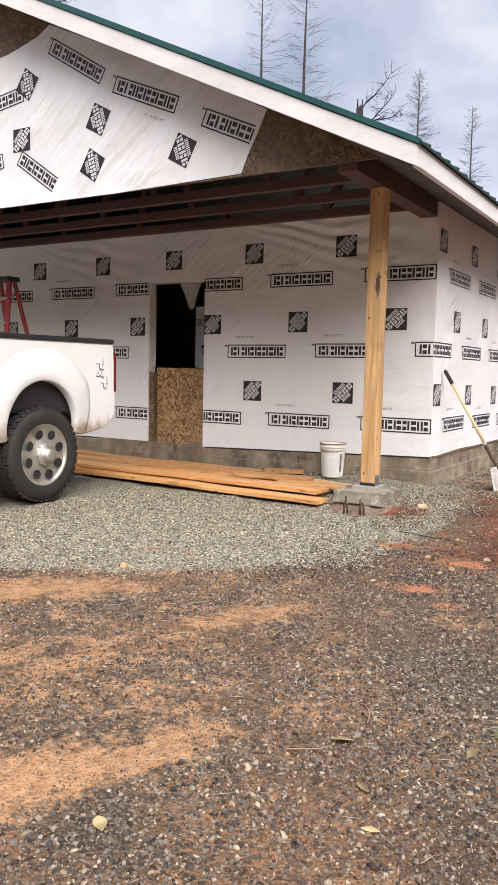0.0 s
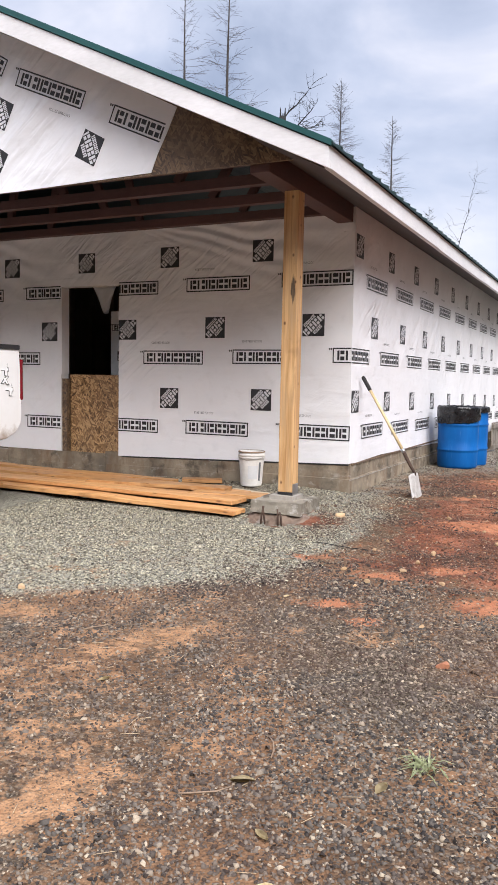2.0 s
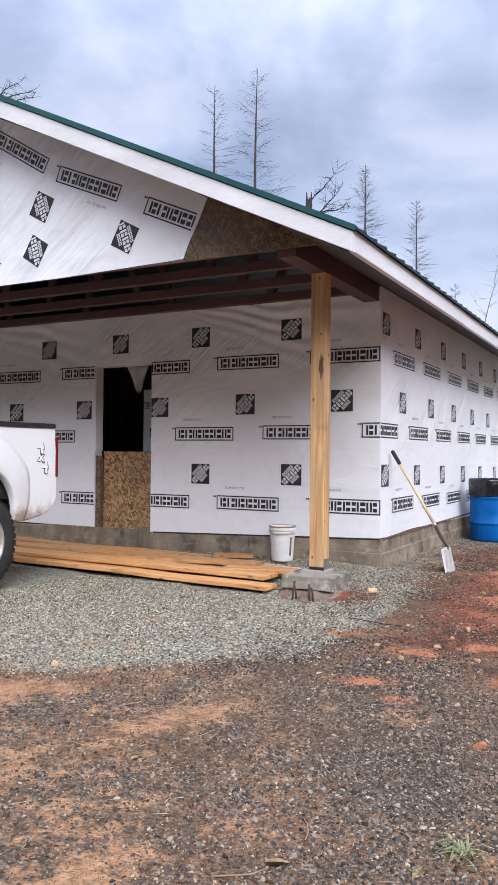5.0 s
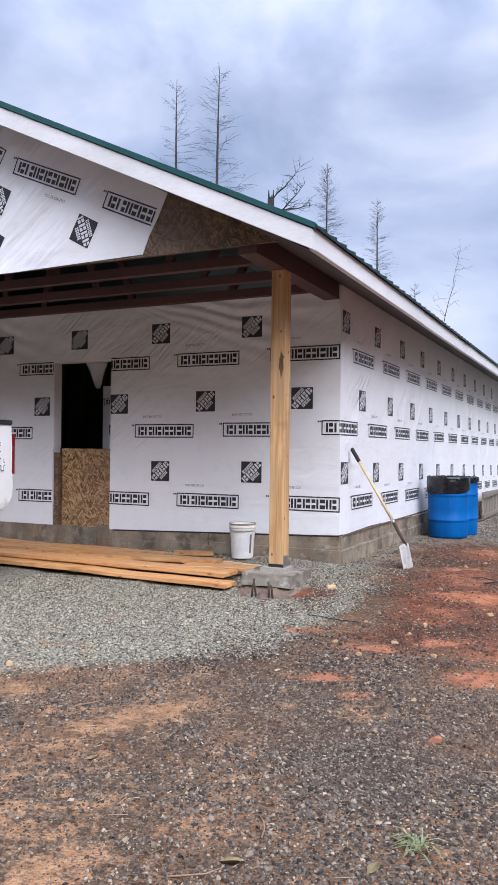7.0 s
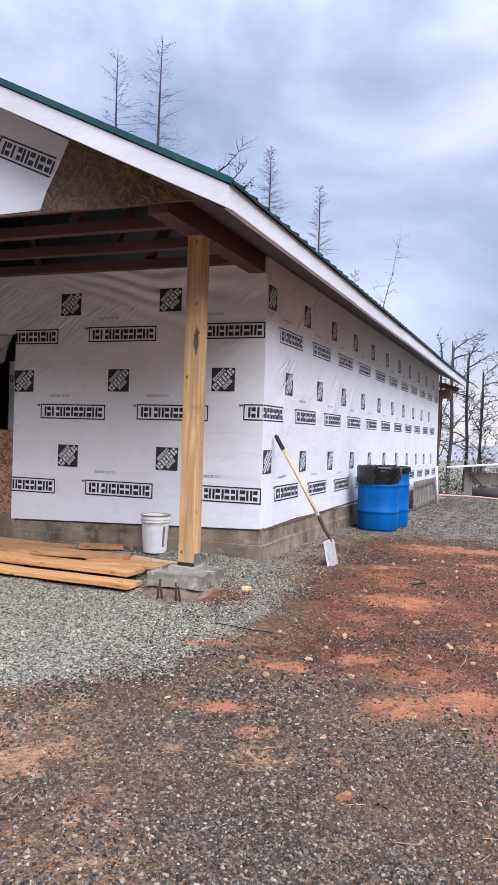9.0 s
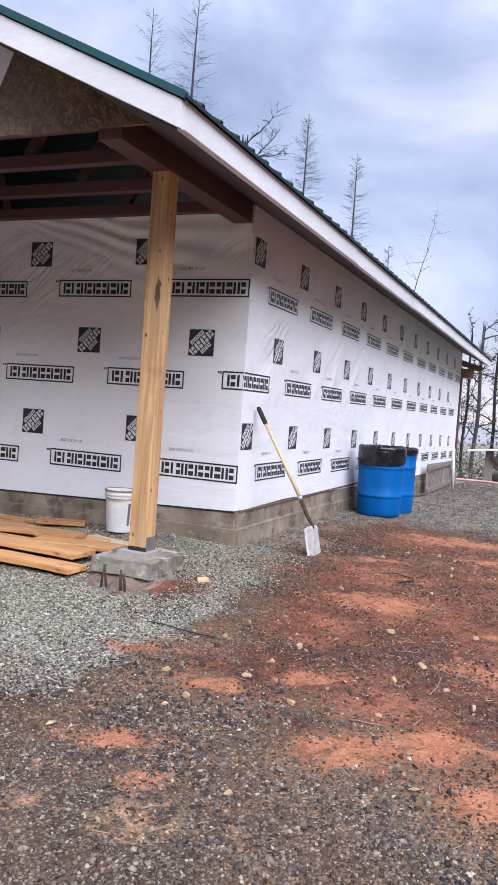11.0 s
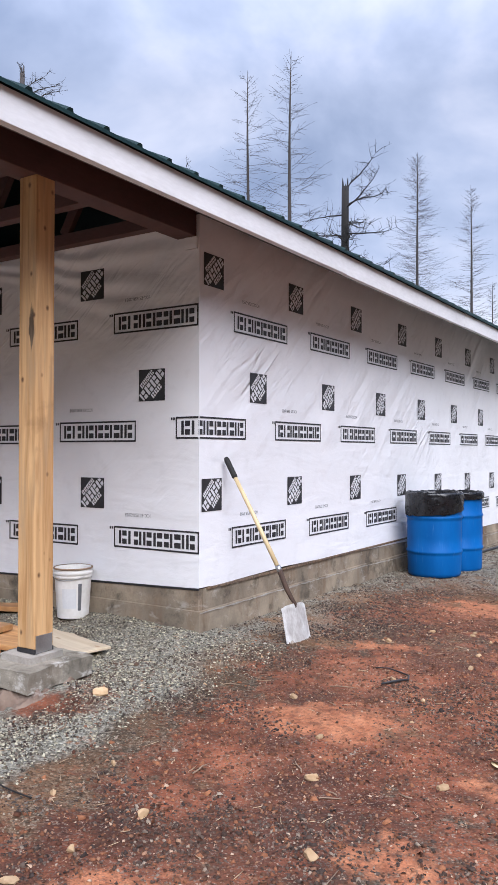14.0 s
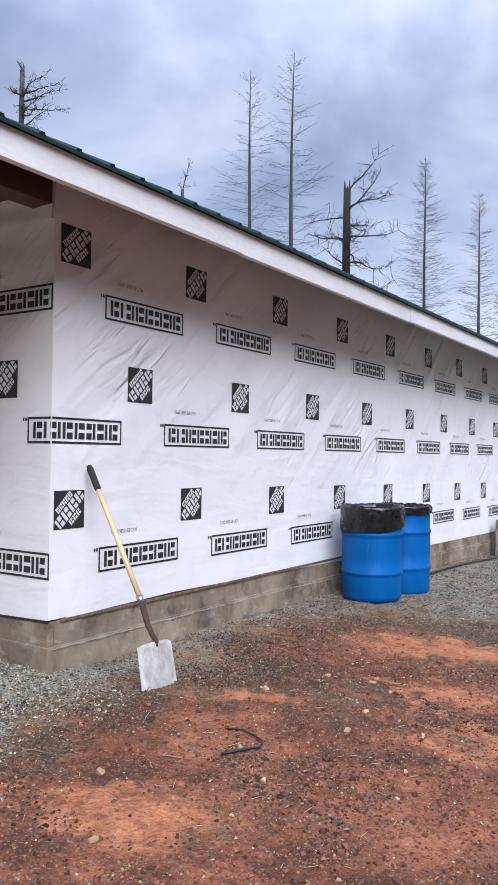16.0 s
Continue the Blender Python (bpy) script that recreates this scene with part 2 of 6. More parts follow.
def concrete_material(name, c1, c2, stain, vary=0.08, bloom=0.0):
    m = Nodes(name)
    big = m.noise(m.pos, 2.3, 6, 0.6)
    runs = m.noise(m.scaled(m.pos, (2.2, 2.2, 0.8)), 2.0, 6, 0.65)
    fine = m.noise(m.pos, 90.0, 4, 0.6)
    col = m.mix(m.rng(big, 0.32, 0.68), c1, c2)
    col = m.mix(m.rng(runs, 0.48, 0.70, 0.0, 0.75), col, stain)
    col = m.mix(m.rng(fine, 0.3, 0.7, 0.0, 0.25), col, (0.12, 0.11, 0.10))
    col = m.mix(1.0, col, m.ramp(m.rand(), (0, (1 - vary,) * 3), (1, (1 + vary,) * 3)), "MULTIPLY")
    if bloom:
        lime = m.noise(m.scaled(m.pos, (1, 1, 1.5)), 5.5, 6, 0.7, 0.5)
        col = m.mix(m.rng(lime, 0.56, 0.66, 0.0, bloom), col, (0.62, 0.59, 0.54))
        col = m.mix(m.rng(m.noise(m.pos, 4.0, 6, 0.7), 0.54, 0.66, 0.0, 0.8), col, tuple(q * 0.5 for q in c1))
    pits = m.rng(m.voronoi(m.pos, 55.0), 0.0, 0.16)
    n = m.bump(pits, 0.35, 0.004)
    return m.done(col, 0.85, 0.0, m.bump(fine, 0.4, 0.003, n), 0.25)


def ground_material():
    m = Nodes("driveway_soil_and_gravel")
    p = m.pos
    pale, clay, tan, bare = m.attr("pale"), m.attr("clay"), m.attr("tan"), m.attr("bare")
    jag = m.noise(p, 5.0, 6, 0.65)
    jag2 = m.noise(p, 24.0, 4, 0.6)
    j = m.math("ADD", m.math("MULTIPLY", m.math("SUBTRACT", jag, 0.5), 1.5), m.math("MULTIPLY", m.math("SUBTRACT", jag2, 0.5), 0.7))
    fp = m.rng(m.math("ADD", pale, m.math("MULTIPLY", j, 0.5)), 0.38, 0.62)
    fc = m.rng(m.math("ADD", clay, j), 0.40, 0.66)
    fb = m.rng(m.math("ADD", bare, m.math("MULTIPLY", j, 1.35)), 0.46, 0.74, 0.0, 0.92)
    ft = m.rng(m.math("ADD", tan, m.math("MULTIPLY", j, 1.9)), 0.40, 0.80, 0.0, 0.93)
    cell = m.voronoi(p, 80.0, "Color")
    cell2 = m.voronoi(p, 140.0, "Color")
    c0, c1 = m.axes(cell)[0], m.axes(cell2)[1]
    d0 = m.voronoi(p, 80.0)
    cv = m.math("ADD", m.math("MULTIPLY", c0, 0.6), m.math("MULTIPLY", c1, 0.4))
    dark = m.ramp(cv, (0.1, (0.018, 0.016, 0.012)), (0.5, (0.088, 0.072, 0.052)), (0.8, (0.21, 0.172, 0.125)), (0.97, (0.50, 0.42, 0.31)))
    soil = m.mix(m.rng(m.noise(p, 2.2, 5), 0.35, 0.65), (0.14, 0.075, 0.040), (0.36, 0.185, 0.092))
    dark = m.mix(m.rng(m.math("ADD", m.noise(p, 1.3, 5), m.math("MULTIPLY", jag2, 0.35)), 0.55, 0.78, 0.08, 0.75), dark, soil)
    light = m.ramp(cv, (0.08, (0.07, 0.066, 0.054)), (0.45, (0.25, 0.24, 0.195)), (0.9, (0.50, 0.475, 0.39)))
    tanc = m.mix(m.rng(m.noise(p, 16.0, 5), 0.3, 0.7), (0.38, 0.195, 0.095), (0.58, 0.33, 0.175))
    red = m.mix(m.rng(m.noise(p, 3.1, 6, 0.65), 0.34, 0.66), (0.085, 0.032, 0.020), (0.37, 0.122, 0.062))
    red = m.mix(m.rng(m.math("ADD", m.noise(p, 1.25, 4), m.math("MULTIPLY", m.math("SUBTRACT", jag2, 0.5), 0.35)), 0.52, 0.66, 0.0, 0.7), red, (0.46, 0.172, 0.090))
    red = m.mix(m.rng(m.noise(p, 1.1, 7, 0.68), 0.48, 0.62, 0.0, 0.70), red, (0.052, 0.031, 0.025))
    red = m.mix(m.rng(c1, 0.80, 0.90, 0.0, 0.75), red, m.ramp(c0, (0, (0.10, 0.07, 0.06)), (1, (0.42, 0.30, 0.22))))
    tanc = m.mix(m.rng(c1, 0.72, 0.86, 0.0, 0.65), tanc, (0.14, 0.10, 0.07))
    mott = m.noise(p, 6.5, 7, 0.7, 0.4)
    clod = m.noise(p, 24.0, 6, 0.72)
    red = m.mix(m.rng(clod, 0.52, 0.64, 0.0, 0.6), red, (0.050, 0.024, 0.016))
    red = m.mix(m.rng(mott, 0.52, 0.64, 0.0, 0.55), red, (0.055, 0.028, 0.018))
    col = m.mix(fp, dark, light)
    col = m.mix(ft, col, tanc)
    col = m.mix(fc, col, red)
    orange = m.mix(m.rng(m.noise(p, 9.0, 6, 0.65), 0.32, 0.68), (0.44, 0.148, 0.070), (0.63, 0.275, 0.140))
    orange = m.mix(m.rng(clod, 0.50, 0.64, 0.0, 0.55), orange, (0.13, 0.052, 0.030))
    orange = m.mix(m.rng(mott, 0.52, 0.66, 0.0, 0.7), orange, (0.15, 0.058, 0.034))
    orange = m.mix(m.rng(c1, 0.86, 0.94, 0.0, 0.6), orange, (0.15, 0.08, 0.055))
    col = m.mix(fb, col, orange)
    fine = m.noise(p, 140.0, 3)
    col = m.mix(m.rng(fine, 0.3, 0.75, 0.0, 0.3), col, (0.05, 0.035, 0.03))
    smooth = m.math("MAXIMUM", m.math("MAXIMUM", fc, fb), ft)
    h = m.math("ADD", m.math("MULTIPLY", m.math("SUBTRACT", 1.0, d0), m.rng(smooth, 0, 1, 1.0, 0.45)), m.math("ADD", m.math("MULTIPLY", m.noise(p, 11.0, 6, 0.65), 2.6), m.math("MULTIPLY", m.noise(p, 4.0, 5, 0.6), 3.2)))
    n = m.bump(m.math("ADD", h, m.math("MULTIPLY", jag2, 1.6)), 0.8, 0.014)
    wet = m.rng(m.noise(p, 0.9, 4), 0.35, 0.7, 0.75, 0.98)
    return m.done(col, wet, 0.0, n, 0.12)


def stone_material(name, stops, dust=0.0):
    m = Nodes(name)
    col = m.ramp(m.island(), *stops)
    col = m.mix(m.rng(m.noise(m.pos, 1.7, 5, 0.6), 0.44, 0.66, 0.0, dust), col, (0.20, 0.105, 0.060))
    fine = m.noise(m.pos, 180.0, 3)
    col = m.mix(m.rng(fine, 0.3, 0.7, 0.0, 0.35), col, (0.06, 0.045, 0.04))
    return m.done(col, 0.8, 0.0, m.bump(fine, 0.3, 0.002), 0.16)


def paint_with_mud():
    m = Nodes("white_truck_paint_with_mud")
    x, y, z = m.axes(m.pos)
    n1 = m.noise(m.pos, 9.0, 6, 0.65)
    low = m.rng(z, 1.16, 0.86)
    mud = m.rng(m.math("ADD", low, m.math("MULTIPLY", m.math("SUBTRACT", n1, 0.5), 0.9)), 0.55, 0.95, 0.0, 0.85)
    dust = m.rng(m.math("ADD", m.rng(z, 1.6, 0.8), n1), 0.7, 1.6, 0.0, 0.25)
    col = m.mix(dust, (0.80, 0.80, 0.81), (0.55, 0.47, 0.40))
    col = m.mix(mud, col, (0.26, 0.17, 0.10))
    m.b.inputs["Coat Weight"].default_value = 0.5
    m.b.inputs["Coat Roughness"].default_value = 0.08
    return m.done(col, m.rng(mud, 0, 1, 0.32, 0.9), 0.0, m.bump(n1, 0.04, 0.002))


def drum_material():
    m = Nodes("blue_plastic")
    n1 = m.noise(m.scaled(m.local(), (1, 1, 0.3)), 5.0, 5)
    scr = m.noise(m.scaled(m.local(), (1, 1, 0.12)), 45.0, 3)
    col = m.mix(m.rng(n1, 0.35, 0.7), (0.001, 0.078, 0.28), (0.002, 0.112, 0.38))
    col = m.mix(m.rng(scr, 0.62, 0.78, 0.0, 0.3), col, (0.10, 0.22, 0.45))
    return m.done(col, 0.55, 0.0, m.bump(n1, 0.1, 0.004), 0.16)


WRAP = wrap_material("white_house_wrap")
INK = surface("black_print", (0.014, 0.014, 0.017), (0.030, 0.029, 0.033), 30, 0.5, bump=0.05)
INK_WHITE = surface("white_print_gap", (0.66, 0.66, 0.69), (0.74, 0.74, 0.77), 6, 0.5, bump=0.05)
INK_GREY = surface("grey_print", (0.10, 0.10, 0.11), (0.16, 0.16, 0.17), 30, 0.5, bump=0.05)
CONCRETE = concrete_material("stained_concrete", (0.165, 0.135, 0.102), (0.42, 0.340, 0.245), (0.16, 0.088, 0.045), bloom=0.3)
CONCRETE_PALE = concrete_material("grey_concrete", (0.25, 0.23, 0.20), (0.48, 0.44, 0.39), (0.16, 0.11, 0.08))
DAMP = concrete_material("damp_concrete", (0.13, 0.112, 0.085), (0.44, 0.395, 0.32), (0.10, 0.068, 0.044), bloom=0.8)
DIRTY = concrete_material("soil_stained_concrete", (0.11, 0.066, 0.044), (0.32, 0.24, 0.185), (0.11, 0.046, 0.026), bloom=0.3)
MORTAR = concrete_material("mortar", (0.20, 0.175, 0.145), (0.30, 0.27, 0.23), (0.16, 0.12, 0.09))
OSB = osb_material("oriented_strand_board", 0.95)
OSB_DARK = osb_material("weathered_strand_board", 0.50, 0.40)
STAINED = surface("dark_red_stained_timber", (0.066, 0.030, 0.028), (0.120, 0.054, 0.048), 3.0, 0.65, bump=0.3, bscale=50, stretch=(0.3, 0.3, 1))
SOFFIT = surface("brown_stained_soffit", (0.046, 0.033, 0.032), (0.078, 0.056, 0.053), 2.5, 0.7, bump=0.3, bscale=40)
WHITE_BOARD = surface("white_painted_board", (0.60, 0.59, 0.59), (0.78, 0.77, 0.78), 3.0, 0.55, bump=0.25, bscale=35, stretch=(0.4, 0.4, 1.5))
# same paint as the trim, darkened to imitate its near-black grazing look
GREEN_METAL = surface("view_darkened_green_steel", (0.003, 0.020, 0.021), (0.005, 0.028, 0.028), 2.0, 0.55, 0.0, 0.1, 30, spec=0.3)
GREEN_TRIM = surface("green_steel_trim", (0.006, 0.055, 0.056), (0.012, 0.078, 0.076), 2.0, 0.45, 0.0, 0.1, 30)
ROOF_UNDER = surface("dark_green_roof_underside", (0.010, 0.032, 0.033), (0.018, 0.050, 0.050), 2.0, 0.6, 0.0, 0.1, 30)
BROWN_TIMBER = surface("brown_porch_timber", (0.17, 0.095, 0.062), (0.26, 0.155, 0.105), 3.0, 0.65, bump=0.3, bscale=40)
PINE = wood_material("fresh_pine_post", (0.36, 0.185, 0.070), (0.68, 0.43, 0.21), (0.11, 0.048, 0.020), "z", gouge=2.28)
PLANK = wood_material("wet_orange_planks", (0.40, 0.165, 0.055), (0.74, 0.42, 0.18), (0.10, 0.045, 0.02), "x", 0.5, vary=0.22)
PLANK_PALE = wood_material("pale_planed_board", (0.62, 0.48, 0.32), (0.76, 0.64, 0.47), (0.40, 0.25, 0.13), "x", 0.6)
GREY_WOOD = wood_material("weathered_grey_wood", (0.17, 0.145, 0.12), (0.30, 0.265, 0.23), (0.08, 0.065, 0.05), "z", 0.8)
HANDLE_WOOD = surface("varnished_ash_handle", (0.60, 0.45, 0.24), (0.70, 0.56, 0.33), 6, 0.45, bump=0.15, bscale=40, stretch=(1, 1, 0.2))
RUBBER = surface("black_rubber", (0.012, 0.012, 0.013), (0.030, 0.028, 0.026), 12, 0.8, bump=0.3)
BLACK_PLASTIC = surface("black_plastic", (0.012, 0.012, 0.014), (0.028, 0.028, 0.032), 12, 0.45, bump=0.1)
STEEL = surface("brushed_steel", (0.42, 0.42, 0.43), (0.60, 0.60, 0.61), 8, 0.38, 0.9, 0.1, 90)
ALU = surface("polished_aluminium", (0.50, 0.47, 0.42), (0.62, 0.585, 0.53), 8, 0.46, 0.8, 0.05, 90)
BLADE = surface("worn_whitewashed_blade", (0.50, 0.46, 0.43), (0.88, 0.87, 0.85), 11, 0.65, 0.0, 0.3, 50, stretch=(1.6, 1.6, 0.8))
BUCKET_MAT = surface("grimy_white_plastic", (0.66, 0.63, 0.58), (0.82, 0.80, 0.77), 7, 0.5, bump=0.1, bscale=40)
RUST = surface("rusted_steel", (0.055, 0.034, 0.026), (0.11, 0.068, 0.048), 20, 0.85, 0.3, 0.4, 90)
DRUM = drum_material()
BAG = surface("black_bin_liner", (0.004, 0.004, 0.005), (0.010, 0.010, 0.012), 20, 0.28, bump=0.35, bscale=14, bdist=0.006)
TRUCK_PAINT = paint_with_mud()
GLASS_DARK = surface("dark_tinted_glass", (0.010, 0.012, 0.014), (0.016, 0.018, 0.020), 3, 0.06, bump=0.0)
RED_LENS = surface("red_lamp_lens", (0.13, 0.005, 0.010), (0.20, 0.007, 0.014), 9, 0.18, bump=0.05)
RED_FIBRE = surface("red_fibreglass", (0.22, 0.022, 0.026), (0.32, 0.040, 0.042), 9, 0.5, bump=0.2)
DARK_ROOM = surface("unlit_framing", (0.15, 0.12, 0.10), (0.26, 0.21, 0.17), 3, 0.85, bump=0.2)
BARK = surface("grey_brown_bark", (0.030, 0.026, 0.025), (0.070, 0.060, 0.056), 2.0, 0.9, bump=0.6, bscale=14, bdist=0.02, stretch=(1, 1, 0.3))
CHAR = surface("charred_bark", (0.007, 0.007, 0.007), (0.022, 0.020, 0.019), 1.5, 0.9, bump=0.6, bscale=10, bdist=0.02)
LEAF_DRY = surface("yellow_dry_leaf", (0.50, 0.37, 0.17), (0.66, 0.53, 0.31), 20, 0.6, bump=0.3, vary=0.25)
GREEN_LEAF = surface("dull_green_leaf", (0.26, 0.30, 0.14), (0.50, 0.52, 0.30), 6, 0.6, bump=0.2)
SHRUB = surface("dull_shrub_leaf", (0.055, 0.056, 0.036), (0.13, 0.115, 0.075), 1.2, 0.7, bump=0.2)
ROCK_TAN = surface("tan_sandstone", (0.40, 0.25, 0.12), (0.60, 0.42, 0.25), 14, 0.85, bump=0.5, bscale=60, bdist=0.005, vary=0.35)
BRICK_RED = surface("orange_red_stone", (0.26, 0.10, 0.052), (0.40, 0.17, 0.09), 20, 0.85, bump=0.5, bscale=70)
TWIG = surface("dry_twig", (0.20, 0.13, 0.085), (0.34, 0.24, 0.16), 20, 0.8, bump=0.3)
STRAW = surface("dry_straw", (0.24, 0.15, 0.085), (0.58, 0.44, 0.28), 3.0, 0.8, bump=0.2)
PVC = surface("white_pipe", (0.62, 0.62, 0.63), (0.74, 0.74, 0.74), 5, 0.4, bump=0.05)
PINK_PIPE = surface("faded_pink_hose", (0.50, 0.26, 0.21), (0.62, 0.36, 0.29), 5, 0.5, bump=0.05)
# pale blue base colour holds the distance haze of the ridge
FAR_HILL = surface("haze_tinted_ridge", (0.42, 0.44, 0.50), (0.47, 0.48, 0.53), 0.004, 1.0, bump=0.0)
GROUND = ground_material()


# ---- building helpers ----
def mesh_of(bm, name, *mats, smooth=False):
    me = bpy.data.meshes.new(name)
    bmesh.ops.recalc_face_normals(bm, faces=bm.faces[:])
    if smooth:
        for f in bm.faces:
            f.smooth = True
    bm.to_mesh(me)
    bm.free()
    for mt in mats:
        me.materials.append(mt)
    return me


def part(name, bm, material, parent, label="", smooth=False):
    """Links a bmesh as one mesh object under a thing or under a part."""
    mats = material if isinstance(material, tuple) else (material,)
    ob = new(name, mesh_of(bm, name, *mats, smooth=smooth))
    ob.parent = parent
    if label:
        ob["label"] = label
    return ob


def thing(name, bm, material, label, category, group="", kind="", smooth=False):
    ob = part(name, bm, material, None, "", smooth)
    return tagged(ob, label, category, group, kind)


def empty(name, m, label, category, group="", kind=""):
    ob = new(name)
    ob.empty_display_size = 0.1
    ob.matrix_basis = m
    return tagged(ob, label, category, group, kind)


def shared(name, me, parent, m, label=""):
    ob = new(name, me)
    ob.parent = parent
    ob.matrix_basis = m
    if label:
        ob["label"] = label
    return ob


def box(x0, x1, y0, y1, z0, z1, bevel=0.0, bm=None, mi=0):
    bm2 = bmesh.new()
    bmesh.ops.create_cube(bm2, size=1.0)
    for v in bm2.verts:
        v.co = Vector((x0 + (v.co.x + 0.5) * (x1 - x0), y0 + (v.co.y + 0.5) * (y1 - y0), z0 + (v.co.z + 0.5) * (z1 - z0)))
    if bevel:
        bmesh.ops.bevel(bm2, geom=bm2.edges[:], offset=bevel, segments=2, affect="EDGES", profile=0.6)
    for f in bm2.faces:
        f.material_index = mi
    if bm is None:
        return bm2
    return merge(bm, bm2)


def merge(bm, other, m=None):
    if m is not None:
        other.transform(m)
    tmp = bpy.data.meshes.new("tmp")
    other.to_mesh(tmp)
    other.free()
    bm.from_mesh(tmp)
    bpy.data.meshes.remove(tmp)
    return bm


def beam(a, b, w, h, bevel=0.004, up=(0, 0, 1)):
    """A squared timber from a to b, w wide and h high."""
    a, b = Vector(a), Vector(b)
    d = b - a
    x = d.normalized()
    s = Vector(up).cross(x).normalized()
    u = x.cross(s)
    bm = box(0, d.length, -w / 2, w / 2, -h / 2, h / 2, bevel)
    m = Matrix((x, s, u)).transposed().to_4x4()
    m.translation = a
    bm.transform(m)
    return bm


def prism(points, depth, axis="y"):
    """A flat outline given as (u, z) pairs, extruded to depth along the axis."""
    bm = bmesh.new()
    vs = [bm.verts.new((u, 0, z) if axis == "y" else (0, u, z)) for u, z in points]
    f = bm.faces.new(vs)
    r = bmesh.ops.extrude_face_region(bm, geom=[f])
    d = Vector((0, depth, 0)) if axis == "y" else Vector((depth, 0, 0))
    bmesh.ops.translate(bm, verts=[g for g in r["geom"] if isinstance(g, bmesh.types.BMVert)], vec=d)
    return bm


def lathe(profile, n=32, cap=False):
    """Turns (radius, z) pairs round the z axis."""
    bm = bmesh.new()
    rings = [[bm.verts.new((r * math.cos(2 * math.pi * i / n), r * math.sin(2 * math.pi * i / n), z)) for i in range(n)] for r, z in profile]
    for a, b in zip(rings, rings[1:]):
        for i in range(n):
            bm.faces.new((a[i], a[(i + 1) % n], b[(i + 1) % n], b[i]))
    if cap:
        bm.faces.new(rings[0][::-1])
        bm.faces.new(rings[-1])
    return bm


class Tubes:
    """Collects many tapered tubes into one mesh."""
    def __init__(self):
        self.v, self.f = [], []

    def add(self, pts, radii, n=4):
        base = len(self.v)
        pts = [Vector(p) for p in pts]
        for i, p in enumerate(pts):
            d = (pts[min(i + 1, len(pts) - 1)] - pts[max(i - 1, 0)]).normalized()
            s = d.cross(Vector((0.31, 0.17, 0.93))).normalized()
            u = s.cross(d)
            for k in range(n):
                a = 2 * math.pi * k / n
                self.v.append(tuple(p + (s * math.cos(a) + u * math.sin(a)) * radii[i]))
        for i in range(len(pts) - 1):
            for k in range(n):
                a, b = base + i * n + k, base + i * n + (k + 1) % n
                self.f.append((a, b, b + n, a + n))
        self.f.append(tuple(base + k for k in range(n))[::-1])
        self.f.append(tuple(base + (len(pts) - 1) * n + k for k in range(n)))

    def mesh(self, name, mat, smooth=True):
        me = bpy.data.meshes.new(name)
        me.from_pydata(self.v, [], self.f)
        me.materials.append(mat)
        if smooth:
            me.polygons.foreach_set("use_smooth", [True] * len(me.polygons))
        return me


def text_mesh(name, body, height, mat, heavy=0.0):
    cu = bpy.data.curves.new(name, "FONT")
    cu.body, cu.size, cu.align_x, cu.resolution_u, cu.offset = body, height / 0.72, "LEFT", 2, heavy
    ob = new(name, cu)
    me = bpy.data.meshes.new_from_object(ob.evaluated_get(bpy.context.evaluated_depsgraph_get()))
    bpy.data.objects.remove(ob)
    bpy.data.curves.remove(cu)
    me.materials.clear()
    me.materials.append(mat)
    return me


# ---- ground ----
CORNER_X, CORNER_Y = -2.60, 8.17


def lattice(x, y, seed):
    xi, yi = np.floor(x).astype(np.int64), np.floor(y).astype(np.int64)
    fx, fy = x - xi, y - yi
    fx, fy = fx * fx * (3 - 2 * fx), fy * fy * (3 - 2 * fy)

    def h(a, b):
        n = (a * 374761393 + b * 668265263 + seed * 1442695041) & 0x7FFFFFFF
        n = ((n ^ (n >> 13)) * 1274126177) & 0x7FFFFFFF
        return ((n ^ (n >> 16)) & 0xFFFF) / 65535.0
    return (h(xi, yi) * (1 - fx) + h(xi + 1, yi) * fx) * (1 - fy) + (h(xi, yi + 1) * (1 - fx) + h(xi + 1, yi + 1) * fx) * fy


def fbm(x, y, seed, octaves=4):
    s, a, t = 0.0, 0.5, 0.0
    for k in range(octaves):
        s = s + a * lattice(x * 2 ** k + 17.3 * k, y * 2 ** k - 9.1 * k, seed + k)
        t, a = t + a, a * 0.5
    return s / t


def ground_z(x, y):
    x, y = np.asarray(x, float), np.asarray(y, float)
    z = np.interp(y, (-60, 0, 4, 8, 12, 17, 22, 27, 60, 200, 3000), (-0.6, 0.16, 0.22, 0.27, 0.25, 0.08, -0.09, -0.26, -2.5, -14, -60))
    z = z - 0.05 * np.clip((x + 2.0) / 2.5, 0, 1) - 0.03 * np.clip((-3.0 - x) / 6, 0, 1)
    near = np.clip(1.3 - np.hypot(x + 1, y - 6) / 18, 0, 1)
    z = z + near * (0.05 * (fbm(x * 0.8, y * 0.8, 3) - 0.5) + 0.030 * (fbm(x * 4, y * 4, 9) - 0.5) + 0.030 * np.clip((y - 3.8) / 1.5, 0, 1) * (fbm(x * 9, y * 9, 15, 2) - 0.5))
    heap = np.exp(-(((x + 2.76) / 0.26) ** 2 + ((y - 6.36) / 0.24) ** 2)) - 0.9 * np.exp(-(((x + 2.36) / 0.16) ** 2 + ((y - 6.66) / 0.26) ** 2))
    berm = np.exp(-((y - 8.05) / 0.35) ** 2) * np.clip((-2.4 - x) / 0.4, 0, 1)
    return z - 0.055 * heap + 0.035 * berm


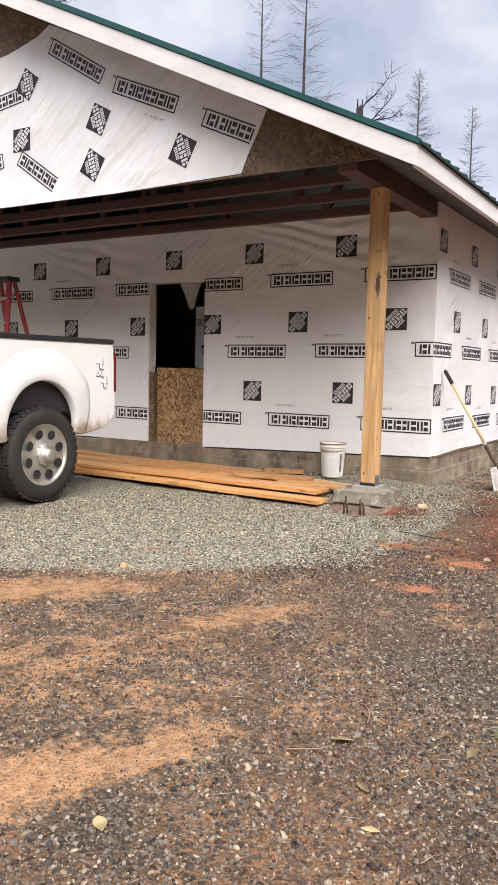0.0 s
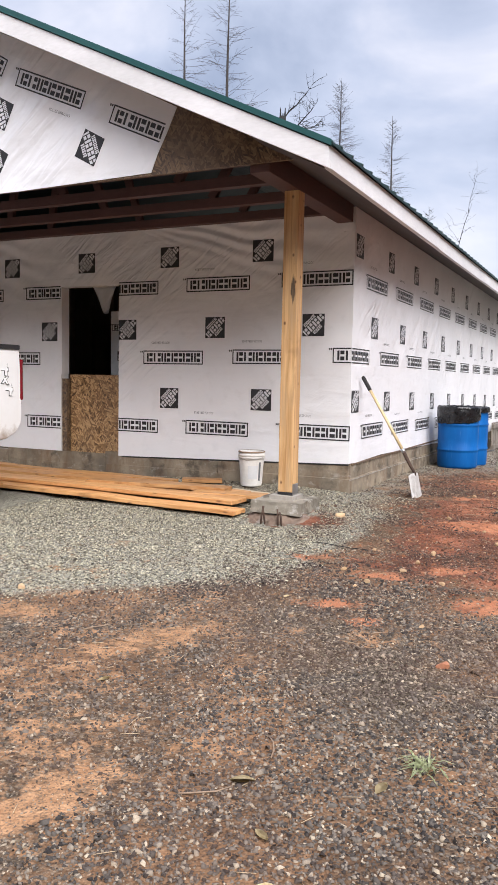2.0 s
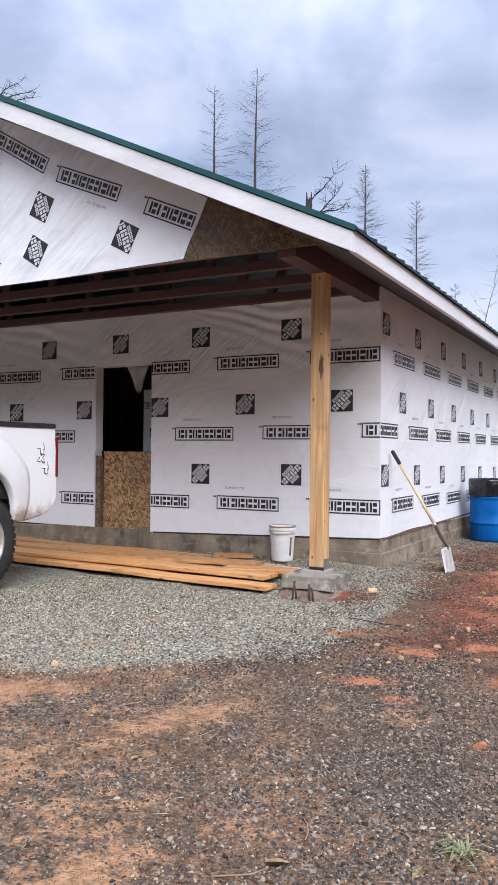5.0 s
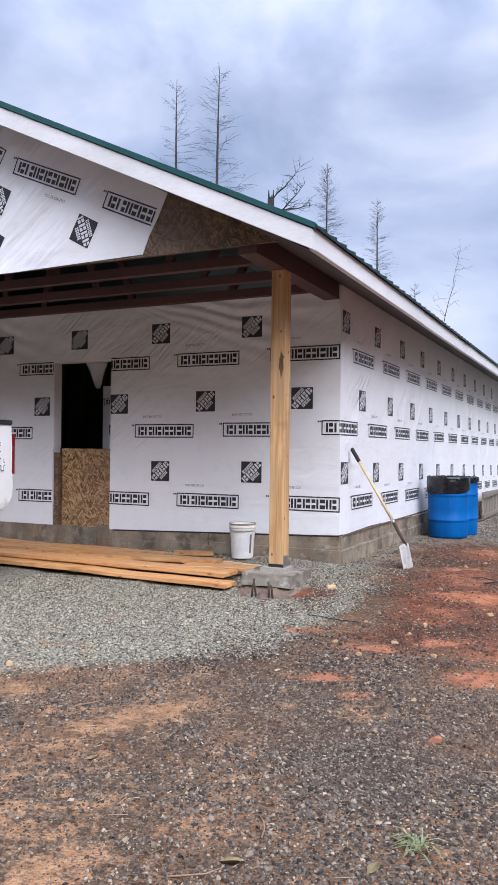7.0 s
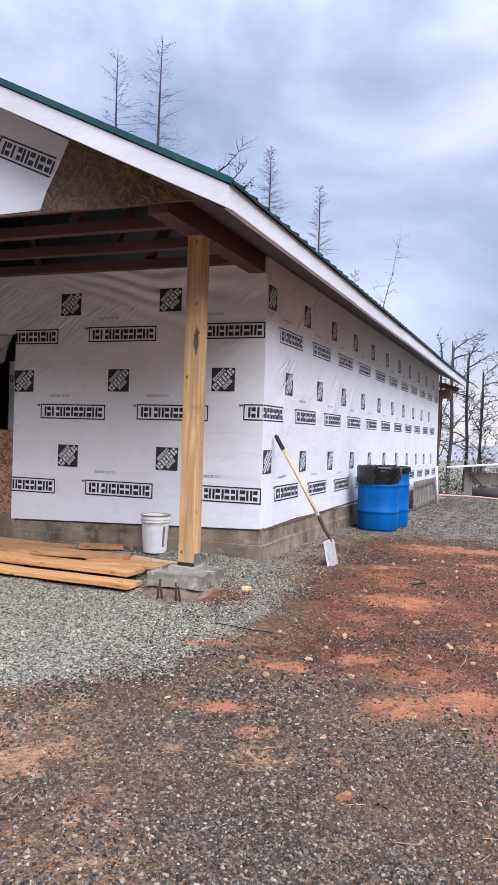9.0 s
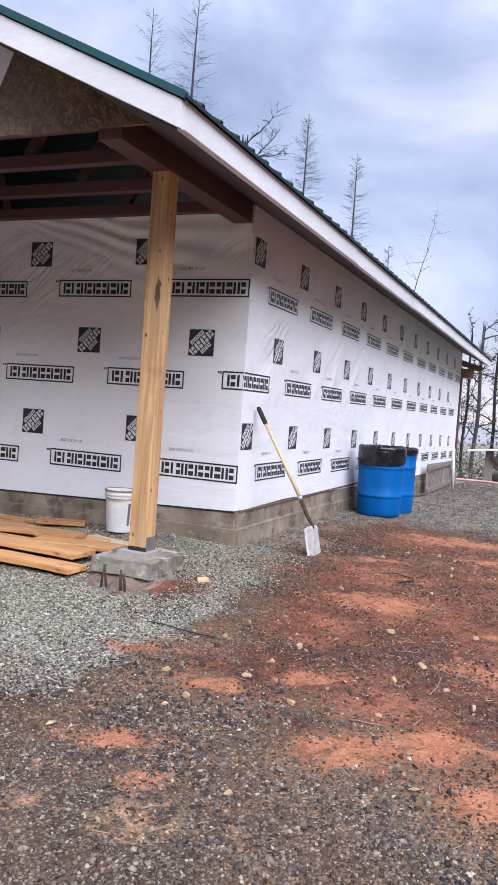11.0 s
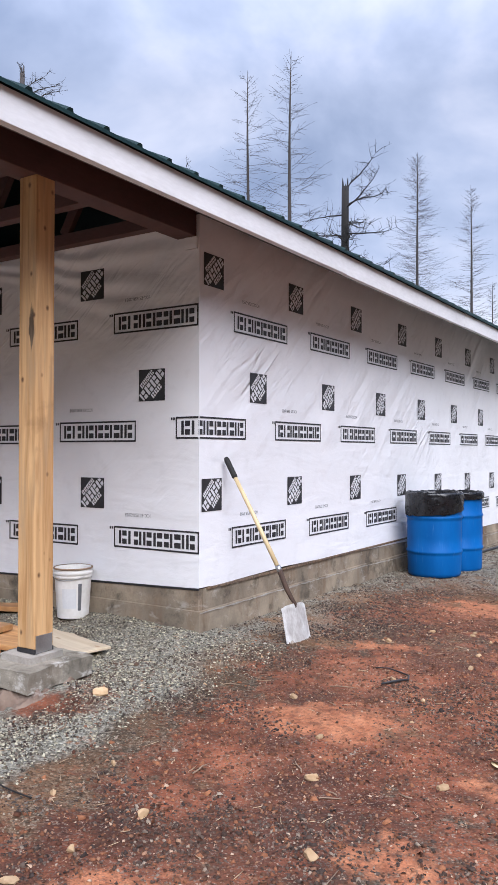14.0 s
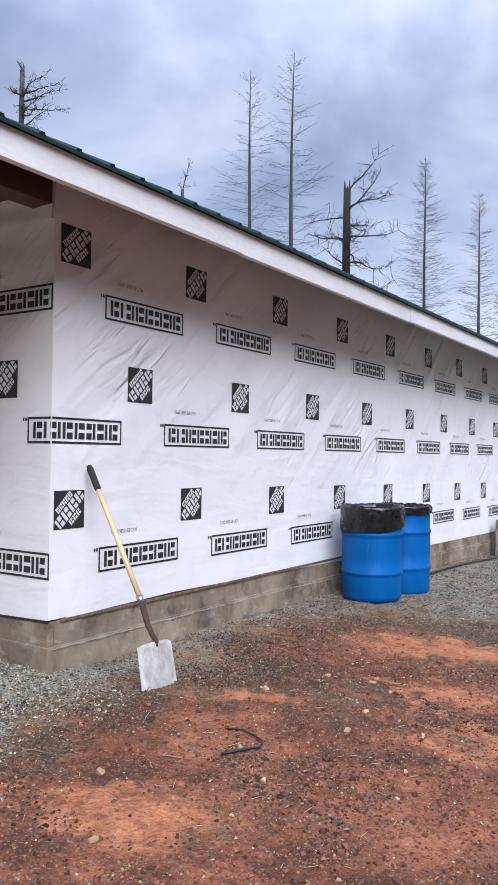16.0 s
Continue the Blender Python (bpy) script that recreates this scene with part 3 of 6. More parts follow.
def soft(d, w):
    return np.clip(0.5 + d / w, 0, 1)


def spot(x, y, cx, cy, rx, ry, turn=0.0):
    a = radians(turn)
    u, v = (x - cx) * math.cos(a) + (y - cy) * math.sin(a), -(x - cx) * math.sin(a) + (y - cy) * math.cos(a)
    return np.clip(1.15 - 0.62 * np.sqrt((u / rx) ** 2 + (v / ry) ** 2), 0, 1)


def zones(x, y):
    """How far a place is pale gravel, red clay or tan clay, from 0 to 1."""
    x, y = np.asarray(x, float), np.asarray(y, float)
    wob = 0.5 * (fbm(x * 1.3, y * 1.3, 21) - 0.5)
    pad = np.minimum(soft(y + wob - (4.25 + 0.70 * (x + 2.4)), 0.7), soft(-1.85 + wob - x, 0.5))
    pad = pad * soft(7.6 - y, 1.2)
    strip = np.minimum(soft(-1.66 + 0.11 * np.clip(y - 8.2, 0, 4) + 0.6 * wob - x, 0.45), soft(y - 6.6, 0.8)) * 0.56
    far = soft(y + 2 * wob - 10.9 - 0.4 * np.clip(x, -2, 4), 2.5) * 0.55
    pale = np.maximum(np.maximum(pad, strip), far)
    right = np.minimum(soft(x + wob + 1.75 + 0.12 * (y - 7), 0.9), soft(y + wob - 4.85 + 0.15 * x, 1.0))
    clay = right * soft(10.9 - y + 2 * wob, 2.2) * (0.66 + 0.75 * (fbm(x * 0.9, y * 0.9, 41) - 0.40))
    clay = np.maximum(clay, 0.66 * spot(x, y, -0.45, 7.5, 1.0, 0.5, -20))
    clay = np.maximum(clay, 0.70 * spot(x, y, -2.30, 6.52, 0.42, 0.22, 55))
    brown = 0.17 + 0.95 * (fbm(x * 1.2, y * 1.2, 57) - 0.46) + 0.32 * np.clip((-x - 1.5) / 1.5, -0.3, 1)
    tan = brown * soft(5.2 - y, 1.5) * soft(0.6 - x, 1.6)
    tan = np.maximum(tan, 1.05 * spot(x, y, -1.72, 1.78, 0.60, 0.18, 62))
    for cx, cy, rx, ry, tu, k in ((-3.25, 3.15, 0.85, 0.26, 42, 0.90), (-2.0, 3.40, 0.24, 0.52, -25, 0.78), (-2.50, 2.40, 0.85, 0.45, 50, 0.66),
                                  (-1.35, 3.05, 0.25, 0.14, 20, 0.50), (-1.05, 4.0, 0.34, 0.12, 25, 0.58), (-1.3, 2.6, 0.22, 0.12, 40, 0.5), (-0.1, 9.2, 0.6, 0.5, 0, 0.45)):
        tan = np.maximum(tan, k * spot(x, y, cx, cy, rx, ry, tu))
    bare = np.zeros_like(x)
    for cx, cy, rx, ry, tu, k in ((-1.05, 7.15, 0.40, 0.26, 15, 1.0), (-0.85, 10.4, 0.75, 0.36, 10, 1.0), (-0.63, 4.83, 0.28, 0.17, 25, 0.95), (-0.22, 5.10, 0.36, 0.13, 20, 0.95), (-0.05, 4.72, 0.26, 0.17, 60, 0.9),
                                  (-1.90, 5.38, 0.30, 0.12, 20, 0.7), (-0.26, 6.06, 0.22, 0.30, 20, 0.75), (-1.0, 5.45, 0.24, 0.14, 30, 0.8), (-0.38, 9.25, 0.55, 0.40, 0, 0.75), (-1.45, 8.52, 0.36, 0.12, 25, 0.85),
                                  (0.03, 6.9, 0.32, 0.28, 0, 0.75), (-1.40, 4.45, 0.24, 0.11, 20, 0.9), (-1.22, 4.22, 0.18, 0.08, 20, 0.8), (-0.08, 8.7, 0.42, 0.30, 0, 0.8), (0.55, 5.6, 0.4, 0.3, 0, 0.8), (-1.36, 5.16, 0.30, 0.16, 20, 0.75)):
        bare = np.maximum(bare, k * spot(x, y, cx, cy, rx, ry, tu))
    return pale * (1 - 0.7 * clay) * (1 - 0.6 * bare), clay, tan * (1 - 0.6 * np.clip(pad, 0, 1)), bare


def spaced(lo, hi, step, reach):
    """Even steps from lo to hi, then ever longer ones out to reach."""
    mid = np.arange(lo, hi + step / 2, step)
    out, d = [], step
    while sum(out) < reach:
        d *= 1.32
        out.append(d)
    c = np.cumsum(out)
    return np.concatenate((lo - c[::-1], mid, hi + c))


def build_ground():
    xs, ys = spaced(-5.4, 2.6, 0.045, 3000), spaced(0.9, 13.5, 0.05, 3000)
    X, Y = np.meshgrid(xs, ys)
    X, Y = X.ravel(), Y.ravel()
    Z = ground_z(X, Y)
    nx, ny = len(xs), len(ys)
    i = (np.arange(ny - 1)[:, None] * nx + np.arange(nx - 1)[None]).ravel()
    quads = np.stack((i, i + 1, i + 1 + nx, i + nx), 1)
    me = bpy.data.meshes.new("ground")
    me.vertices.add(len(X))
    me.vertices.foreach_set("co", np.stack((X, Y, Z), 1).ravel())
    me.loops.add(quads.size)
    me.loops.foreach_set("vertex_index", quads.ravel())
    me.polygons.add(len(quads))
    me.polygons.foreach_set("loop_start", np.arange(0, quads.size, 4))
    me.polygons.foreach_set("use_smooth", np.ones(len(quads), bool))
    me.update()
    for key, val in zip(("pale", "clay", "tan", "bare"), zones(X, Y)):
        me.attributes.new(key, "FLOAT", "POINT").data.foreach_set("value", val.astype(np.float32))
    me.materials.append(GROUND)
    tagged(new("ground", me), "gravel and orange clay driveway with pale gravel pad", "ground", kind="structure")


build_ground()


# ---- house: foundation, walls, gable, roof ----
WALL_TOP, FAR_Y, WEST_X = 3.31, 22.0, -15.4
DOOR_X0, DOOR_X1, DOOR_Z0, DOOR_Z1 = -6.50, -5.60, 0.50, 2.61
WRAP_Z = 0.60
SLOPE = 0.48
EAVE_X, EAVE_Z, RIDGE_X = -1.945, 3.18, -9.0
RAKE_Y, GABLE_Y, BACK_Y = 5.56, 6.0, 22.5


def roof_top(x):
    return EAVE_Z + SLOPE * (EAVE_X - x if x > RIDGE_X else x - (2 * RIDGE_X - EAVE_X))


# front wall in three runs round the doorway; its wrap hangs a little lower towards the corner
bm = box(WEST_X, DOOR_X0, CORNER_Y, CORNER_Y + 0.15, 0.515, WALL_TOP)
run = prism([(DOOR_X1, 0.503), (-4.2, 0.53), (CORNER_X, 0.597), (CORNER_X, WALL_TOP), (DOOR_X1, WALL_TOP)], 0.15)
merge(bm, run, Matrix.Translation((0, CORNER_Y, 0)))
box(DOOR_X0, DOOR_X1, CORNER_Y, CORNER_Y + 0.15, DOOR_Z1, WALL_TOP, bm=bm)
wall_front = thing("wall_front", bm, WRAP, "front wall covered in printed white house wrap", "wall", kind="structure")
bm = prism([(CORNER_Y + 0.15, 0.59), (9.4, 0.605), (12.0, 0.548), (15.0, 0.47), (FAR_Y, 0.37), (FAR_Y, WALL_TOP), (CORNER_Y + 0.15, WALL_TOP)], -0.15, "x")
bm.transform(Matrix.Translation((CORNER_X, 0, 0)))
wall_side = thing("wall_side", bm, WRAP, "long side wall covered in printed white house wrap", "wall", kind="structure")
thing("wall_west", box(WEST_X - 0.15, WEST_X, CORNER_Y, FAR_Y, 0.2, WALL_TOP), WRAP, "west wall covered in white house wrap", "wall", kind="structure")
thing("wall_back", box(WEST_X, CORNER_X - 0.15, FAR_Y - 0.15, FAR_Y - 0.002, 0.2, WALL_TOP), WRAP, "back wall covered in white house wrap", "wall", kind="structure")
thing("floor", box(WEST_X, CORNER_X - 0.17, CORNER_Y + 0.02, FAR_Y - 0.16, 0.40, 0.497), CONCRETE_PALE, "bare concrete house floor slab", "floor", kind="structure")
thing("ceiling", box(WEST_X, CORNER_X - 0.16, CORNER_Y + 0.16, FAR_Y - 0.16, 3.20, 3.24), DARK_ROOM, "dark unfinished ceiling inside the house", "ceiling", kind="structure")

# foundation: core with two courses of blocks on the faces in view
bm = box(WEST_X, CORNER_X - 0.022, CORNER_Y + 0.022, CORNER_Y + 0.3, -0.4, 0.50)
box(CORNER_X - 0.3, CORNER_X - 0.022, CORNER_Y + 0.022, FAR_Y, -1.0, 0.36, bm=bm)
foundation = thing("foundation", bm, MORTAR, "stained concrete block foundation under the walls", "foundation", kind="structure")


def block_mesh(w, h, d, name):
    b = box(0, w, 0, d, 0, h, 0.004)
    return mesh_of(b, name, CONCRETE)


blk_rng = random.Random(4)
for c, (z0, proud) in enumerate(((0.435, -0.004), (0.235, 0.016), (0.03, 0.018))):
    z0_here = z0 if c else 0.402
    me_f = block_mesh(1.596, 0.197 if c else 0.172, 0.05, "block")
    x = CORNER_X + proud
    k = 0
    while x > WEST_X + 1 and c < 2:
        shared("block", me_f, foundation, pose(x - 1.596, CORNER_Y - proud + blk_rng.uniform(-0.002, 0.002), z0_here + (0.012 if c == 0 else 0) - 0.022 * (CORNER_X - x)))
        x -= 1.6
    y = CORNER_Y - proud + 0.052
    while y < FAR_Y - 0.5:
        drop = 0.016 * max(0.0, y - 11.0) + 0.004 * max(0.0, y - 9.0)
        top = z0_here - drop + (0.012 if c == 0 else 0)
        shared("block", me_f, foundation, pose(CORNER_X + proud + blk_rng.uniform(-0.002, 0.002), y, top, 0, 0, 90))
        y += 1.6
jr = random.Random(6)
jv, jf = [], []
for k in range(390):
    jy = CORNER_Y - 0.012 + 0.0355 * k
    jz = 0.419 - 0.016 * max(0.0, jy - 11.0) - 0.004 * max(0.0, jy - 9.0) + jr.uniform(-0.003, 0.003) + 0.008 * noise.noise(Vector((jy * 0.9, 0, 0)))
    jh, jp = 0.002 + 0.007 * jr.random(), CORNER_X + 0.0165 + 0.005 * jr.random()
    jv += [(CORNER_X - 0.03, jy, jz + jh), (jp, jy, jz + jh * 0.6), (jp, jy, jz - jh), (CORNER_X - 0.03, jy, jz - jh * 1.6)]
for k in range(389):
    for i in range(3):
        jf.append((4 * k + i, 4 * k + i + 1, 4 * k + i + 5, 4 * k + i + 4))
me = bpy.data.meshes.new("mortar_joint")
me.from_pydata(jv, [], jf)
me.materials.append(CONCRETE_PALE)
shared("mortar_joint", me, foundation, Matrix.Identity(4), "pale crumbling mortar joint")
bm = bmesh.new()
box(CORNER_X - 0.02, CORNER_X + 0.010, CORNER_Y + 0.1, 12.6, 0.574, 0.592, bm=bm)
part("sill_strip", bm, OSB_DARK, foundation, "thin brown wooden sill edge")
# black strip in place of the shadow gap between front wrap and blocks
part("sill_strip", beam((DOOR_X1 + 0.05, CORNER_Y + 0.004, 0.499), (CORNER_X, CORNER_Y + 0.004, 0.588), 0.016, 0.016), BLACK_PLASTIC, foundation, "black strip standing in for the shadow gap")

# gable end above the porch: strand board with wrap over most of it
lo = 3.215


def gable_outline(x0, x1, drop):
    top = [(RIDGE_X, roof_top(RIDGE_X) - drop)] if x0 < RIDGE_X < x1 else []
    return [(x0, lo), (x1, lo), (x1, max(lo + 0.01, roof_top(x1) - drop)), *top, (x0, max(lo + 0.01, roof_top(x0) - drop))]


bm = prism(gable_outline(-15.3, -2.30, 0.13), 0.03)
bm.transform(Matrix.Translation((0, GABLE_Y, 0)))
gable = thing("wall_gable", bm, OSB_DARK, "gable end of weathered strand board partly covered in wrap", "wall", kind="structure")
pts = [(-13.0, lo - 0.006), (-8.0, lo - 0.002), (-5.2, lo - 0.008), (-3.72, lo + 0.02), (-3.66, 3.38), (-3.56, 3.56), (-3.47, 3.75),
       (-4.4, roof_top(-4.4) - 0.14), (-6.08, 4.985), (-6.25, 4.90), (-6.42, 4.86), (-6.7, 4.80), (-6.95, 4.78), (-7.6, 4.7), (-9.0, 4.72), (-12.0, 4.1), (-13.0, 3.9)]
bm = prism(pts, -0.006)
bm.transform(Matrix.Translation((0, GABLE_Y - 0.001, 0)))
gable_wrap = part("wrap_sheet", bm, WRAP, gable, "loose printed white house wrap with torn edge")

# roof: two sloping sheets with ribs, trims, fascia and soffit
roof = empty("roof", Matrix.Identity(4), "dark green ribbed steel gable roof", "roof", kind="structure")
for sgn in (1, -1):
    xe = EAVE_X + 0.03 if sgn > 0 else 2 * RIDGE_X - EAVE_X - 0.03
    ze = EAVE_Z + 0.005 - SLOPE * 0.03
    bm = prism([(xe, ze), (RIDGE_X, roof_top(RIDGE_X)), (RIDGE_X, roof_top(RIDGE_X) - 0.022), (xe, ze - 0.020)], BACK_Y - RAKE_Y + 0.02)
    bm.transform(Matrix.Translation((0, RAKE_Y - 0.01, 0)))
    part("roof_sheet", bm, GREEN_METAL, roof)
    bm = prism([(xe - sgn * 0.10, ze + 0.02), (RIDGE_X, roof_top(RIDGE_X) - 0.027), (RIDGE_X, roof_top(RIDGE_X) - 0.04), (xe - sgn * 0.10, ze + 0.005)], BACK_Y - RAKE_Y - 0.3)
    bm.transform(Matrix.Translation((0, RAKE_Y + 0.15, 0)))
    part("underlay", bm, ROOF_UNDER, roof, "dark green underside of the roofing")
    length = math.hypot(RIDGE_X - xe, roof_top(RIDGE_X) - ze)
    rb = prism([(-0.024, 0), (-0.012, 0.016), (0.012, 0.016), (0.024, 0)], length, "x")
    rib_me = mesh_of(rb, "rib", GREEN_METAL)
    ang = math.degrees(math.atan(SLOPE))
    y = RAKE_Y + 0.185
    while y < BACK_Y:
        mtx = pose(xe, y, ze, 0, -ang, 180 if sgn > 0 else 0)
        shared("rib", rib_me, roof, mtx)
        y += 0.245
for sgn in (1, -1):
    def rx(x):
        return x if sgn > 0 else 2 * RIDGE_X - x
    for yy, nm in ((RAKE_Y, "rake_board"), (BACK_Y - 0.04, "rake_board")):
        bm = prism([(rx(EAVE_X), EAVE_Z - 0.035), (RIDGE_X, roof_top(RIDGE_X) - 0.045), (RIDGE_X, roof_top(RIDGE_X) - 0.215), (rx(EAVE_X), EAVE_Z - 0.185)], 0.04)
        bm.transform(Matrix.Translation((0, yy, 0)))
        part(nm, bm, WHITE_BOARD, roof, "white painted rake board")
        bm = prism([(rx(EAVE_X) + sgn * 0.02, EAVE_Z + 0.008), (RIDGE_X, roof_top(RIDGE_X) + 0.02), (RIDGE_X, roof_top(RIDGE_X) - 0.040), (rx(EAVE_X) + sgn * 0.02, EAVE_Z - 0.036)], 0.05)
        bm.transform(Matrix.Translation((0, yy - 0.014, 0)))
        part("rake_trim", bm, GREEN_TRIM, roof, "green metal edge trim")
# eave fascia in spliced lengths
y, n = RAKE_Y + 0.042, 0
for seg in (3.66, 3.05, 3.66, 3.05, 3.60):
    y1 = min(y + seg, BACK_Y - 0.042)
    part("fascia_board", box(EAVE_X - 0.045, EAVE_X - (0.004 if n % 2 else 0.0), y + 0.001, y1 - 0.001, EAVE_Z - 0.178 - 0.004 * (n % 2), EAVE_Z - 0.022, 0.003), WHITE_BOARD, roof, "white painted eave board")
    y, n = y1, n + 1
bm = prism([(EAVE_X - 0.046, 3.004), (CORNER_X - 0.05, 3.004 + SLOPE * 0.70), (CORNER_X - 0.05, 3.004 + SLOPE * 0.70 + 0.02), (EAVE_X - 0.046, 3.024)], BACK_Y - RAKE_Y - 0.09)
bm.transform(Matrix.Translation((0, RAKE_Y + 0.043, 0)))
part("soffit", bm, SOFFIT, roof, "brown stained soffit boards")
bm = prism([(-2.7, roof_top(-2.7) - 0.15), (RIDGE_X, roof_top(RIDGE_X) - 0.15), (RIDGE_X, roof_top(RIDGE_X) - 0.135), (-2.7, roof_top(-2.7) - 0.135)], GABLE_Y - RAKE_Y - 0.05)
bm.transform(Matrix.Translation((0, RAKE_Y + 0.043, 0)))
part("soffit", bm, SOFFIT, roof, "brown stained soffit boards")

# porch timbers
porch = empty("porch_frame", Matrix.Identity(4), "dark red-brown stained porch beam and trusses", "porch frame", kind="structure")
part("side_beam", box(-2.80, -2.625, 6.04, CORNER_Y - 0.002, 3.150, 3.42, 0.006), STAINED, porch)
part("side_beam", box(-15.2, -15.03, 6.04, CORNER_Y - 0.002, 3.150, 3.42, 0.006), STAINED, porch)
for yy in (6.075, 6.72, 7.40, 8.10):
    part("bottom_chord", box(-15.02, -2.803, yy - 0.045, yy + 0.045, 3.235, 3.330, 0.005), STAINED, porch)
    for k in range(8):
        x = -3.9 - 1.35 * k
        if x - 0.55 < RIDGE_X - 4:
            break
        top = min(roof_top(x - 0.55) - 0.16, 5.2)
        part("web", beam((x, yy, 3.331), (x - (0.55 if k % 2 else -0.3), yy, max(3.6, top if k % 2 else roof_top(x + 0.3) - 0.16)), 0.05, 0.09), STAINED, porch)
for k in range(6):
    x = -4.3 - 1.6 * k
    part("purlin", box(x - 0.045, x + 0.045, 6.122, 8.05, roof_top(x) - 0.16, roof_top(x) - 0.07, 0.004), STAINED, porch)
part("wall_cap", box(-2.72, -2.612, CORNER_Y - 0.02, CORNER_Y - 0.003, 3.06, 3.148), WRAP, porch, "folded wrap under the beam end")

# ---- marks printed on the wrap: plain bars and blocks ----
LOGO_W, LOGO_H, PITCH = 0.825, 0.163, 1.213


def rects_to_mesh(name, rects, mats):
    verts, faces, mi = [], [], []
    for quad, m in rects:
        b = len(verts)
        verts += quad
        faces.append((b, b + 1, b + 2, b + 3))
        mi.append(m)
    me = bpy.data.meshes.new(name)
    me.from_pydata(verts, [], faces)
    for mt in mats:
        me.materials.append(mt)
    me.polygons.foreach_set("material_index", mi)
    return me


def upright(x0, x1, y0, y1, z=0.0):
    return [(x0, y0, z), (x1, y0, z), (x1, y1, z), (x0, y1, z)]


def bar_mark(a=0.0, b=LOGO_W, shift=0.0):
    """A framed row of eight groups of plain bars; only the run from a to b of it."""
    w, h, t = LOGO_W, LOGO_H, 0.013
    raw = [(0, w, 0, t), (0, w, h - t, h), (0, t, t, h - t), (w - t, w, t, h - t), (-0.045, -0.030, h - 0.024, h - 0.004), (-0.024, -0.008, h - 0.024, h - 0.004)]
    x = 0.052
    st = 0.024
    for k, gw in enumerate((0.080, 0.040, 0.076, 0.084, 0.086, 0.080, 0.094, 0.080)):
        y0, y1 = 0.030, h - 0.030
        flip = k in (2, 5, 6)
        raw.append((x + gw - st, x + gw, y0, y1) if flip else (x, x + st, y0, y1))
        if k != 1:
            b0 = x if flip else x + st + 0.010
            raw.append((b0, b0 + gw - st - 0.010, y0, y0 + 0.040))
            raw.append((b0, b0 + gw - st - 0.010, y1 - 0.040, y1))
        x += gw + 0.0165
    out = []
    for x0, x1, y0, y1 in raw:
        x0c, x1c = max(x0, a if a > 0 else -1), min(x1, b)
        if x1c - x0c > 0.001:
            out.append((upright(x0c - shift, x1c - shift, y0, y1), 0))
    return out


def square_mark():
    """A dark square with three slanting rows of plain light blocks."""
    w, h = 0.255, 0.240
    out = [(upright(0, w, 0, h), 0)]
    ca = sa = math.sqrt(0.5)
    c = (w / 2, h / 2)
    for off, half, bars, length in ((0.0, 0.037, 4, 0.305), (0.066, 0.020, 5, 0.170), (-0.066, 0.020, 3, 0.125)):
        for k in range(bars):
            step = length / bars
            u0 = -length / 2 + step * k + step * 0.10
            wd = step * 0.84
            quads = [(u0, u0 + wd * 0.36, -half, half), (u0 + wd * 0.50, u0 + wd, -half, -half * 0.15), (u0 + wd * 0.50, u0 + wd, half * 0.15, half)]
            for a0, a1, b0, b1 in quads:
                pts = [(a0, b0), (a1, b0), (a1, b1), (a0, b1)]
                q = []
                for u, v in pts:
                    v += off
                    q.append((min(w - 0.004, max(0.004, c[0] + u * ca - v * sa)), min(h - 0.004, max(0.004, c[1] + u * sa + v * ca)), 0.002))
                out.append((q, 1))
    return out


BAR_ME = rects_to_mesh("bar_mark", bar_mark(), (INK,))
SQUARE_ME = rects_to_mesh("square_mark", square_mark(), (INK, INK_WHITE))
CODE_ME = text_mesh("code_mark", "ICC-ES ESR-2955", 0.026, INK_GREY)
FRONT = Matrix(((1, 0, 0, 0), (0, 0, -1, CORNER_Y - 0.0035), (0, 1, 0, 0), (0, 0, 0, 1)))
SIDE = Matrix(((0, 0, 1, CORNER_X + 0.0035), (1, 0, 0, 0), (0, 1, 0, 0), (0, 0, 0, 1)))
GABLE = Matrix(((1, 0, 0, 0), (0, 0, -1, GABLE_Y - 0.0105), (0, 1, 0, 0), (0, 0, 0, 1)))


def put_row(plane, wall, lefts, z_of, spots_of, code=True):
    for u in lefts:
        z = z_of(u)
        shared("bar_mark", BAR_ME, wall, plane @ pose(u, z - LOGO_H, 0))
        if code:
            shared("code_mark", CODE_ME, wall, plane @ pose(u + 0.37, z + 0.105, 0, 0, 0, 180))
    for u in spots_of:
        z = z_of(u)
        shared("square_mark", SQUARE_ME, wall, plane @ pose(u, z + 0.145, 0))


def free(u, w):
    return u + w < DOOR_X0 or u > DOOR_X1


def front_z(z0):
    return lambda u: z0 + 0.011 * (u + 2.6)


def clipped(left, wall, plane, z, a, b):
    me = rects_to_mesh("bar_mark", bar_mark(a, b, 0.0), (INK,))
    shared("bar_mark", me, wall, plane @ pose(left, z - LOGO_H, 0))


